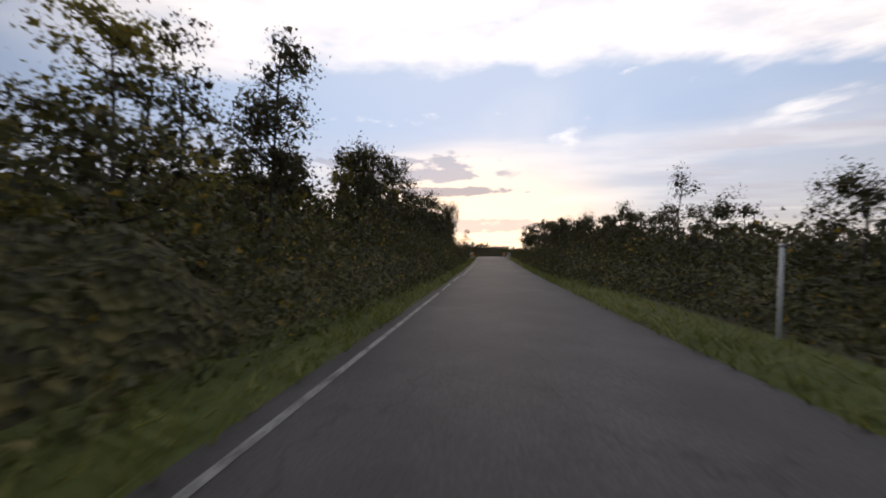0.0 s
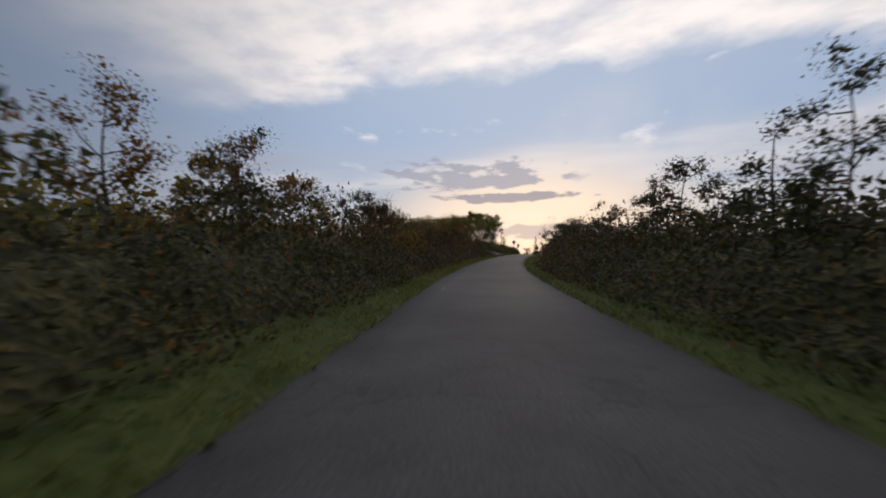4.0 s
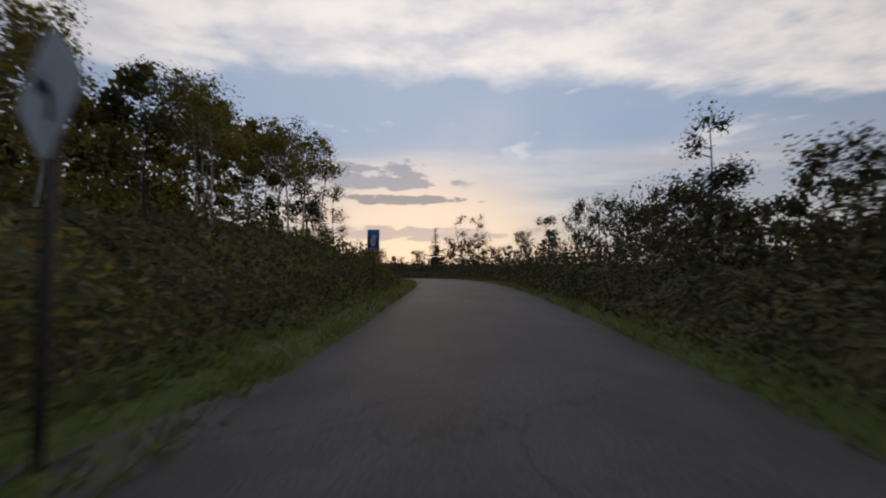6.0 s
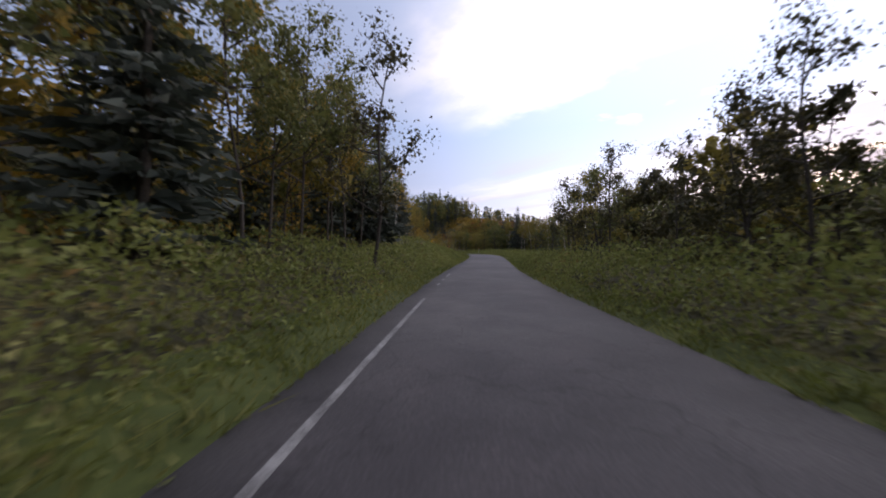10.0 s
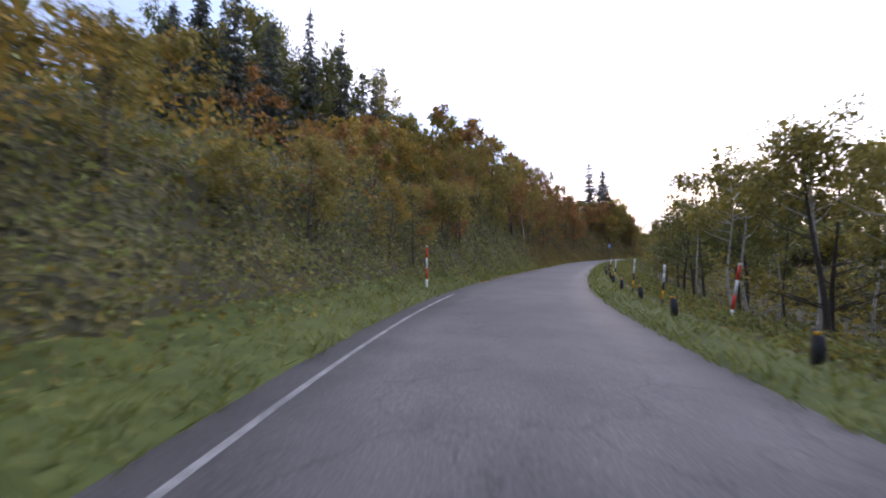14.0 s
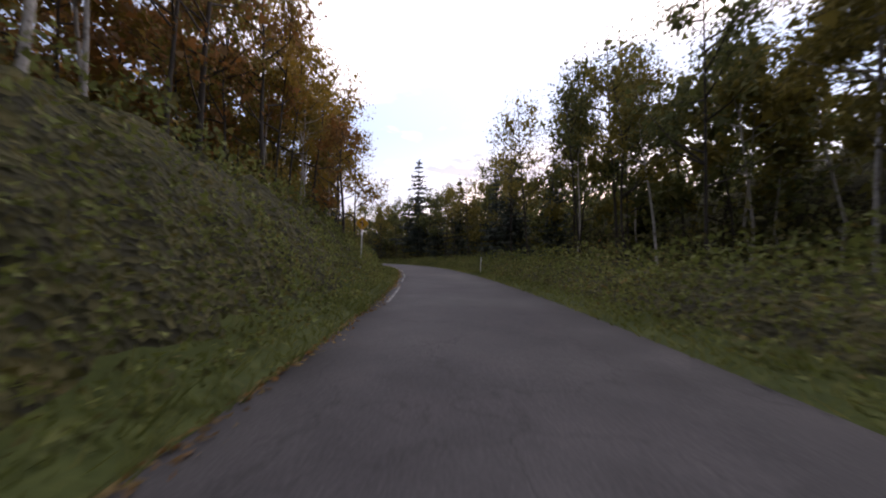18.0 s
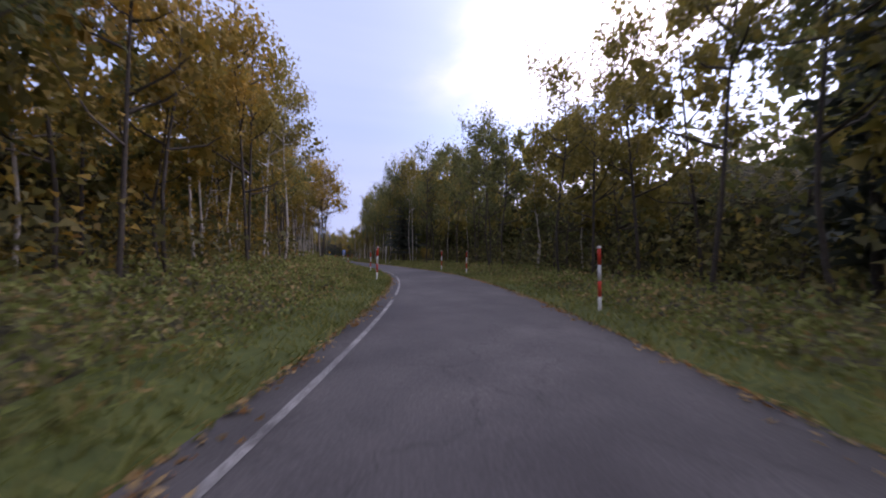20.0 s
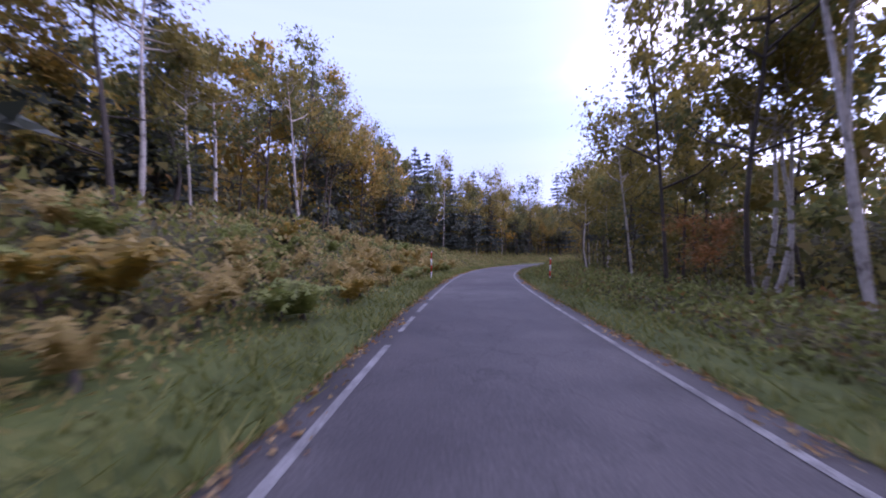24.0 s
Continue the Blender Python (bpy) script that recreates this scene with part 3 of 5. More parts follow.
def plant(key, s, d, height, turn=None, wide=1.0, sink=0.0):
    """A tree of that kind and height at road coordinates."""
    name, label, category, makers, made = KINDS.get(key + "_tall", KINDS[key]) if height > 9.5 else KINDS[key]
    v = random.randrange(len(makers))
    turn = random.uniform(0, 360) if turn is None else turn
    x, y, z = at(s, d)
    z = float(z) + float(ground_z(s, np.array(float(d)))) - 0.05 - sink
    k = height / 10.0
    m = pose(float(x), float(y), z, random.uniform(-2, 2), random.uniform(-2, 2), turn) @ Matrix.Diagonal((k * wide, k * wide, k, 1))
    if made[v] is None:
        (wv, wf, wm), (lv, lf, lm) = makers[v]()
        root = tagged(new(name), label, category)
        part("trunk", mesh_of("trunk", wv, wf, [wm], smooth=True), root)
        part("crown", mesh_of("crown", lv, lf, [lm]), root)
        root.matrix_basis = m
        made[v] = root
    else:
        root = copy_thing(made[v], Matrix.Identity(4))
        root.matrix_basis = m
    return root


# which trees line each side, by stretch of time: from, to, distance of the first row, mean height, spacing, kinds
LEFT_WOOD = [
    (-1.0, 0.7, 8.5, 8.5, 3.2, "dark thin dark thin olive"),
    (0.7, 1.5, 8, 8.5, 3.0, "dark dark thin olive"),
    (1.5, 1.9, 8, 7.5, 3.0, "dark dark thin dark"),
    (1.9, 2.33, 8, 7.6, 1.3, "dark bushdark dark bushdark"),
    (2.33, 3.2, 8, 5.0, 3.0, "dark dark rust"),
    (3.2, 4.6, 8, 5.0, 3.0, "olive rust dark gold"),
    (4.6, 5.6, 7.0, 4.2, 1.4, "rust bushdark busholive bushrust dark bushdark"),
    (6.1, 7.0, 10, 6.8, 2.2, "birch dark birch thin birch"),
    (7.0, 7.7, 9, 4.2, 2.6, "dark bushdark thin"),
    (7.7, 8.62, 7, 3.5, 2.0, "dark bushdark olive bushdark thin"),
    (8.62, 9.7, 7.0, 7.0, 2.0, "gold dark olive green busholive"),
    (9.7, 11.0, 8.0, 8.0, 2.0, "gold green olive green birch spruce"),
    (11.0, 12.6, 14, 12.5, 3.6, "spruce birchgold birch gold spruce"),
    (12.6, 13.35, 9.5, 9.5, 2.4, "gold birchgold olive birch gold"),
    (13.35, 13.7, 7.0, 7.5, 1.8, "gold bushgold gold busholive olive"),
    (13.7, 13.95, 5.6, 4.4, 1.3, "gold bushgold bushgold busholive olive"),
    (13.5, 14.55, 25, 6.2, 3.2, "green spruce olive gold"),
    (14.6, 15.4, 25, 15.5, 2.6, "green spruce olive green"),
    (14.65, 15.4, 38, 17.0, 3.2, "green spruce green"),
    (13.95, 14.3, 5.4, 3.3, 1.2, "gold busholive bushgold olive bushgold"),
    (14.3, 14.75, 5.4, 4.8, 1.4, "gold busholive bushgold olive rust"),
    (14.75, 15.4, 5.6, 7.5, 1.7, "gold busholive rust bushrust olive busholive rust birch"),
    (15.4, 15.8, 5.6, 8.0, 1.7, "rust bushrust olive rust"),
    (15.8, 16.6, 5.6, 6.5, 2.0, "bushrust rust busholive rust olive"),
    (16.6, 17.2, 6.0, 9.0, 1.6, "olive gold bushrust busholive olive"),
    (17.2, 17.6, 6.0, 4.4, 1.5, "olive gold bushrust busholive olive"),
    (17.6, 18.8, 8.5, 11.0, 2.3, "rust gold olive birchgold"),
    (18.8, 20.9, 8, 12.0, 3.0, "gold olive green birch"),
    (20.9, 21.9, 10.5, 14.5, 3.2, "birchgold olive birch gold"),
    (21.9, 23.0, 11.0, 13.5, 1.6, "birch birchgold birch birchgold"),
    (23.0, 24.2, 11.5, 13.0, 3.2, "birchgold gold olive gold green"),
    (24.2, 26.4, 9, 11.5, 2.2, "gold olive spruce birch green"),
    (26.4, 29.0, 9, 11.0, 3.0, "gold olive green"),
]
RIGHT_WOOD = [
    (-1.0, 0.7, 8, 4.2, 3.0, "dark thin dark"),
    (0.7, 1.7, 8, 5.8, 2.0, "dark dark bushdark thin"),
    (1.7, 2.15, 9, 7.0, 4.0, "dark olive thin"),
    (2.15, 4.0, 14, 3.2, 5.0, "dark thin"),
    (4.0, 5.0, 7, 4.6, 2.2, "dark thin dark bushdark"),
    (5.0, 5.45, 7, 2.9, 2.2, "dark thin dark bushdark"),
    (5.45, 5.7, 7, 4.6, 2.2, "dark thin dark"),
    (5.7, 6.5, 7.5, 5.5, 2.3, "dark bushdark dark bushdark"),
    (6.5, 7.8, 13, 4.8, 3.0, "bushdark dark bushdark thin"),
    (7.8, 9.2, 7.5, 4.6, 1.7, "dark bushdark dark bushdark"),
    (9.2, 9.75, 8, 6.0, 2.0, "dark bushdark dark thin"),
    (9.75, 11.0, 8, 6.5, 2.1, "green thin olive dark"),
    (11.0, 12.7, 18, 8.5, 3.2, "green spruce birch olive birch"),
    (12.7, 13.2, 12, 9.0, 2.5, "green olive birch green"),
    (13.2, 13.6, 8.0, 7.5, 1.7, "green olive birch green"),
    (13.6, 15.6, 9.5, 5.5, 2.2, "birch green thin olive"),
    (15.6, 16.85, 11, 4.2, 3.2, "green thin olive"),
    (16.85, 17.7, 8.5, 9.0, 2.8, "green green olive thin"),
    (17.7, 18.8, 10.5, 12.5, 2.2, "green birch olive green"),
    (18.8, 20.6, 8.5, 12.0, 3.0, "spruce green olive green olive"),
    (20.6, 21.12, 7.3, 14.0, 2.4, "green olive birch olive green"),
    (21.3, 21.8, 7.3, 14.0, 2.4, "green olive birch olive green"),
    (21.8, 23.0, 6.4, 15.0, 2.2, "green birch olive birch green"),
    (23.0, 24.2, 10, 13.5, 2.8, "birch olive green birch"),
    (24.2, 26.4, 8, 11.0, 2.6, "green olive birch"),
    (26.4, 29.0, 8, 11.0, 3.2, "green olive"),
]

# height of the treetops along each side, by metres along the drive
TOPS_L = ("-30:8 0:7 18:6 21:7.2 29:9.5 35:8.5 41:7.5 44:9.7 46.5:8.9 47.7:6.7 50:8.5 51.6:10 57:9.7 65:8.8 72:7 75:6.6 77:7.9 78:6.3 80:6.9 81:6 86.4:5.5 92:4.5 115:6 130:5.5 150:4.5 168:3.6 173:3.5 "
          "175:3.9 178.5:5 186:5.7 201:5 208:5.2 213:7 216:6.9 225:8.5 231:9 236:4 249:4.5 254:5.2 262:4.5 270:4.5 272.8:3 276:4.2 281:5.7 289:7.2 300:5.6 302:6.3 304:5 305:6 308:6 312:6.2 316:6.3 "
          "319:6.9 324:9.4 337:11 350:11.5 363:10 380:12.5 411:12.5 417:11 435:10.4 440.7:9.1 446:8.2 448:7.1 450:6.3 455:5.2 461:3.4 470:3.2 478:4 487:5.5 495:8.2 501.5:8.2 506:8 511:8.2 516:7.6 520:8 "
          "524:8.5 527:7.5 532:8.5 537:7 538:5 542:5.8 554:8 561:11 567:7 571:7 575:6.3 577:6 580:5 586:5.5 592:7 600:10 612:13 620:11 622:12 625:15 640:15 650:13 690:12 700:14 735:12 742:10.5 750:11 "
          "760:12 768:13.5 780:16 790:16 796:10 801:6.5 806:7.5 810:11.6 823:10.5 835:12.5 870:11 960:11")
TOPS_R = ("-30:4 5:3 8:3.2 9.5:3.6 11:3.6 14:3.6 16:3.9 18:4.2 21:4 22.4:3.7 28:4.5 33.5:5.1 41:5.2 45:5.8 47:5 50:5.9 54:6.5 66:6.7 71:7 72:2.5 130:3 132:4.6 160:4 165:3.2 173:2.6 174.2:3.5 176:3.1 "
          "179:4.3 183:4.8 196:5.5 200:3 203:2.9 205:3 206:3.6 207:3.4 208.6:4.2 210:4.2 211.5:5 212.5:3.1 214:4 222:6.6 227:7 236:5.5 240:4.5 241:5.5 246:4.5 252:5 258:4 271:3.8 273:4.4 276:4.6 "
          "279:4.6 281:4.3 284.5:4.1 295:4.4 303:4 307:5.6 309:5.3 313:5.4 316:5.4 323:7.7 335:7 344:6.4 363:6.5 365:8.5 411:8.2 418:7.5 424:8.8 435:7.4 438:7.2 440:7.4 443:7.8 447.4:8.5 449:8 455:6 "
          "470:6 476:7 485:8 492:8.5 496:7.5 503:7.3 505.4:5.6 508:4.2 510:4.2 512:5.5 530:5.5 541:6.4 543:4.9 551:4.6 553:5.5 555:8 569:6.6 570.5:7.8 572:10 574:10.2 576:9.5 578:9 580.5:7.4 589:10.2 "
          "601:11.8 608:11 613:12.5 617:13 620:12 621.5:10.6 627:11.4 645:12 680:12 705:16 714:17 734:18 742:15.4 749:18.3 757:18 770:18 785:19 790:18 793:15.5 805:13 808:11 811:9.6 814:8.6 816:7.6 "
          "824:10.5 835:11 960:11")

# lighter trees for the depth of the woods
for key, mat, lo, wide, bark, what in (
        ("green", LEAF_GREEN, 0.15, 2.7, BARK, "green"), ("dark", LEAF_BACKLIT, 0.12, 2.7, BARK, "dark"), ("olive", LEAF_OLIVE, 0.15, 2.7, BARK, "olive"), ("gold", LEAF_GOLD, 0.15, 2.6, BARK, "golden"),
        ("rust", LEAF_RUST, 0.15, 2.6, BARK, "rust brown"), ("birch", LEAF_OLIVE, 0.35, 2.2, BIRCH_BARK, "olive"), ("birchgold", LEAF_GOLD, 0.35, 2.2, BIRCH_BARK, "yellow"), ("thin", LEAF_BACKLIT, 0.25, 1.9, BARK, "small dark"),
        ("bushgold", LEAF_GOLD, 0.05, 3.4, BARK, "golden"), ("bushrust", LEAF_RUST, 0.05, 3.4, BARK, "rust brown"), ("bushdark", LEAF_BACKLIT, 0.05, 3.4, BARK, "dark"), ("busholive", LEAF_OLIVE, 0.05, 3.4, BARK, "olive")):
    name = "birch_tree" if bark == BIRCH_BARK else ("bush" if key[:4] == "bush" else {"gold": "autumn_tree", "rust": "autumn_tree", "dark": "roadside_tree", "thin": "sapling"}.get(key, "woodland_tree"))
    text = ("white-barked birch with " if bark == BIRCH_BARK else ("bush with " if key[:4] == "bush" else "woodland tree with ")) + what + " leaves behind the roadside growth"
    kind_of_tree("deep_" + key, name, text, "bush" if name == "bush" else "tree",
                 [lambda k=k, a=(lo, wide, 640, 0.27, bark, mat): broadleaf(rng_of(k + len(key) * 11), *a, thick=0.075, limbs=7, sides=5, core=0.3, rings=5) for k in (81, 82)])
kind_of_tree("deep_spruce", "spruce_tree", "dark spruce standing back in the woods", "tree", [lambda k=k: spruce(rng_of(k), 1.9, 0.55, 1.45) for k in (94, 95)])
ALL_LEAVES = {"bushgold": LEAF_GOLD, "bushrust": LEAF_RUST, "bushdark": LEAF_BACKLIT, "busholive": LEAF_OLIVE, "green": LEAF_GREEN, "dark": LEAF_BACKLIT, "olive": LEAF_OLIVE, "gold": LEAF_GOLD, "rust": LEAF_RUST, "birch": LEAF_OLIVE,
              "birchgold": LEAF_GOLD, "thin": LEAF_BACKLIT, "spruce": NEEDLE}


def clear_of_road(s, d, least):
    w = np.array(at(s, d)[:2], float)
    return ((w[None] - cc) ** 2).sum(1).min() > least ** 2


def line_woods(table, side, seed):
    top_s, top_h = knots(TOPS_L if side < 0 else TOPS_R)
    for t0, t1, first, tall, gap, kinds in table:
        rng = rng_of(seed * 1000 + int(t0 * 20) + 100)
        kinds = kinds.split()
        airy = side > 0 and t0 > 22.9
        mats, pieces, index = [], [], []

        def add(v, f, mat):
            if mat not in mats:
                mats.append(mat)
            pieces.append((v, f))
            index.append(np.full(len(f), mats.index(mat)))

        s = t0 * SPEED
        while s < t1 * SPEED:
            for row in range(3):
                d = side * (first + row * 3.2 + rng.uniform(-0.9, 1.6))
                ss = s + rng.uniform(-1.3, 1.3)
                if rng.random() > (0.92, 0.55 if airy else (0.72 if tall > 5 else 0.5), 0.35 if airy else (0.5 if tall > 6.4 else 0.0))[row] or not clear_of_road(ss, d, first - 1.5):
                    continue
                key = kinds[rng.integers(len(kinds))]
                h = (float(np.interp(ss, top_s, top_h)) if first < 20 else tall) * rng.uniform(0.86, 1.08) * 1.07
                plant(key if row == 0 else "deep_" + key, ss, d, h, wide=min(1.0, 4.6 / h) if key[:4] == "bush" else min(1.0, 10.8 / h))
            s += gap * rng.uniform(0.75, 1.3)
        # low branches and young growth between the trunks
        n = int((t1 - t0) * SPEED * (150 if tall > 6 else 95))
        s = rng.uniform(t0, t1, n) * SPEED
        d = side * (first + 0.6 + rng.uniform(0, 9.5, n))
        x, y, z = at(s, d)
        hh = np.interp(s, top_s, top_h) * 0.6 * rng.random(n) ** 1.3
        p = np.column_stack([x, y, z + ground_z(s, d) + hh])
        p = p[road_coords_fast(p) > first - 1.0]
        half = rng.integers(0, 2, len(p))
        for q, key in ((0, kinds[0]), (1, kinds[-1])):
            lv, lf = leaves(rng, p[half == q], rng.uniform(0.14, 0.34, (half == q).sum()))
            add(lv, lf, ALL_LEAVES["green" if key == "spruce" else key])
        # shrubs round the trunks
        if tall > 8:
            n = int((t1 - t0) * SPEED * 75)
            s = rng.uniform(t0, t1, n) * SPEED
            d = side * (first - 0.8 + rng.uniform(0, 12, n))
            x, y, z = at(s, d)
            p = np.column_stack([x, y, z + ground_z(s, d) + 2.4 * rng.random(n)])
            p = p[road_coords_fast(p) > first - 1.6]
            lv, lf = leaves(rng, p, rng.uniform(0.16, 0.4, len(p)))
            add(lv, lf, SCRUB)
        # the closed dark depth of the wood
        n = int((t1 - t0) * SPEED * (130 if airy else (290 if tall > 6 else 130)))
        s = rng.uniform(t0, t1, n) * SPEED
        d = side * (first + 7.5 + rng.uniform(0, 13, n))
        x, y, z = at(s, d)
        top = tall if first >= 20 else np.interp(s, top_s, top_h)
        p = np.column_stack([x, y, z + ground_z(s, d) + top * (0.84 if tall > 6.5 else 0.76) * rng.random(n) ** (1.7 if airy else (1.15 if tall > 8 else 1.4))])
        p = p[road_coords_fast(p) > first + 3.0]
        lv, lf = leaves(rng, p, rng.uniform(0.3, 0.68, len(p)) * min(1.0, 0.35 + tall / 14), 0.9)
        add(lv, lf, ALL_LEAVES["green" if kinds[0] == "spruce" else kinds[0]])
        # lumpy sheets closing the wood at the back, shade put into their dark colour
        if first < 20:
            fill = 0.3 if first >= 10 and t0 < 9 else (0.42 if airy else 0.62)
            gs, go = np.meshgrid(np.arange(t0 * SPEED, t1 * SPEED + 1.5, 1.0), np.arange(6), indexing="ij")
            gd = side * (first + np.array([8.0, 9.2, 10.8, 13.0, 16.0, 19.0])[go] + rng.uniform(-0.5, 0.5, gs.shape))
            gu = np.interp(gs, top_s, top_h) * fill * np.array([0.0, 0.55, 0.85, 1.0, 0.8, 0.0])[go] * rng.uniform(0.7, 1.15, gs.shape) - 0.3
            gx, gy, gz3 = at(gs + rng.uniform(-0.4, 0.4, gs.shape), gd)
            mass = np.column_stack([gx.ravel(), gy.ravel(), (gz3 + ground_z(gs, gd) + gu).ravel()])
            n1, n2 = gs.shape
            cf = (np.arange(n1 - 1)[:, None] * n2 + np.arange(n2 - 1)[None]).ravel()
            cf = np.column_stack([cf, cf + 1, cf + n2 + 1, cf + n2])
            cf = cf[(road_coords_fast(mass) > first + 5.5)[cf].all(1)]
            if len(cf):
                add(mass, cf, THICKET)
        v, f = join(pieces)
        ob = new("woods", mesh_of("woods", v, f, mats, np.concatenate(index)))
        tagged(ob, "depth of the mixed autumn wood behind the roadside trees", "woods", kind="stuff")


def road_coords_fast(p):
    """Distance to the drive's line."""
    out = np.empty(len(p))
    for a in range(0, len(p), 6000):
        q = p[a:a + 6000, :2]
        lo, hi = q.min(0) - 70, q.max(0) + 70
        near = cc[((cc > lo) & (cc < hi)).all(1)]
        out[a:a + 6000] = np.sqrt(((q[:, None] - near[None]) ** 2).sum(2).min(1))
    return out


# cheap trees that carry the forest on behind the roadside: from, to, side, height
FAR = [(9.6, 13.4, -1, 10.0), (13.4, 15.6, -1, 9.0), (15.6, 20.6, -1, 10.0), (20.6, 29.0, -1, 11.0), (9.6, 13.2, 1, 8.0), (13.2, 16.4, 1, 5.0), (16.4, 20.6, 1, 9.5), (20.6, 23.0, 1, 9.0), (23.0, 29.0, 1, 7.5),
       (-1.0, 9.6, -1, 4.0), (-1.0, 9.6, 1, 3.2)]


def far_forest():
    rng = rng_of(77)
    mats = [LEAF_GREEN, LEAF_OLIVE, LEAF_GOLD, NEEDLE, BARK]
    pieces, index = [], []
    for t0, t1, side, tall in FAR:
        n = int((t1 - t0) * SPEED * 1.4)
        s = rng.uniform(t0, t1, n) * SPEED
        d = side * (26 + 50 * rng.random(n) ** 1.3)
        x, y, _ = at(s, d)
        rs, rd = road_coords(np.column_stack([x, y]))
        z = np.interp(rs, S, CZ) + ground_z(rs, rd)
        for k in np.nonzero(np.abs(rd) > 22)[0]:
            h = tall * rng.uniform(0.7, 1.25)
            conifer = rng.random() < 0.3
            m = 48
            q = rng.random(m)
            a = rng.uniform(0, 6.28, m)
            wide = h * (0.2 * (1.05 - q) if conifer else 0.26 * np.sqrt(np.clip(1.05 - (2 * q - 0.9) ** 2, 0.05, 1))) * np.sqrt(rng.random(m))
            pts = np.column_stack([x[k] + np.cos(a) * wide, y[k] + np.sin(a) * wide, z[k] + h * (0.16 + 0.8 * q)])
            lv, lf = leaves(rng, pts, rng.uniform(0.085, 0.155, m) * h, 0.7)
            pieces.append((lv, lf))
            index.append(np.full(m, 3 if conifer else rng.choice(3, p=(0.5, 0.33, 0.17))))
            tv, tf = tube([(x[k], y[k], z[k] - 0.4), (x[k], y[k], z[k] + h * 0.85)], [h * 0.016, h * 0.004], 4)
            pieces.append((tv, tf))
            index.append(np.full(len(tf), 4))
    fv, ff = join(pieces)
    ob = new("far_forest", mesh_of("far_forest", fv, ff, mats, np.concatenate(index)))
    tagged(ob, "mixed autumn forest going on behind the roadside woods", "forest", kind="stuff")


far_forest()
line_woods(LEFT_WOOD, -1, 301)
line_woods(RIGHT_WOOD, 1, 302)

# single trees that stand out: kind, s, d, height
for key, s, d, h in (('dark', 7.7, -9.5, 7.8),
                       ('thin', 9.3, -9.0, 8.6),
                       ('thin', 9.3, 8.0, 3.5),
                       ('thin', 13.4, -9.0, 11.2),
                       ('thin', 16.4, 8.0, 5.5),
                       ('dark', 22.4, -8.5, 8.4),
                       ('dark', 39.7, -8.5, 7.2),
                       ('dark', 41.5, -9.0, 8.2),
                       ('dark', 41.5, 8.5, 5.0),
                       ('dark', 43.5, -8.5, 8.9),
                       ('dark', 50.6, -8.5, 9.3),
                       ('dark', 62.6, -8.5, 7.4),
                       ('thin', 63.8, -3.8, 5.4),
                       ('dark', 74.8, 10.0, 6.9),
                       ('bushgold', 75.4, -4.2, 2.5),
                       ('dark', 75.6, 10.0, 6.9),
                       ('dark', 76.5, 10.0, 6.5),
                       ('olive', 77.5, 10.0, 6.3),
                       ('spruce', 83.3, -9.0, 8.5),
                       ('thin', 86.9, 12.5, 5.4),
                       ('thin', 89.8, 12.0, 7.1),
                       ('spruce', 90.4, -10.0, 8.1),
                       ('bushgold', 151.9, -4.2, 2.5),
                       ('bushgold', 153.9, -5.0, 2.5)):
    plant(key, s, d, h)
for key, s, d, h in (('dark', 158.0, -7.0, 3.6),
                       ('bushdark', 169.0, -5.6, 2.6),
                       ('bushrust', 169.8, -6.0, 2.6),
                       ('olive', 171.1, -9.0, 5.0),
                       ('bushrust', 172.3, -7.0, 3.4),
                       ('thin', 173.5, 7.5, 3.5),
                       ('bushrust', 175.0, -7.5, 3.8),
                       ('thin', 178.2, 7.5, 4.1),
                       ('thin', 209.6, 8.5, 6.7),
                       ('thin', 225.5, -8.0, 6.1),
                       ('busholive', 235.3, -4.8, 2.9),
                       ('bushgold', 236.1, -4.6, 3.1),
                       ('busholive', 237.9, -4.6, 2.8),
                       ('thin', 241.8, -3.6, 3.7),
                       ('thin', 242.7, 14.0, 9.9),
                       ('dark', 244.6, 13.0, 9.7),
                       ('spruce', 245.3, -7.5, 7.4),
                       ('spruce', 248.9, -14.0, 9.1),
                       ('spruce', 249.0, -13.0, 9.2),
                       ('spruce', 252.9, 16.0, 8.9),
                       ('spruce', 256.9, -14.0, 12.1),
                       ('dark', 264.2, 13.0, 9.3),
                       ('thin', 265.3, -6.5, 10.4),
                       ('dark', 271.4, -9.0, 5.0)):
    plant(key, s, d, h)
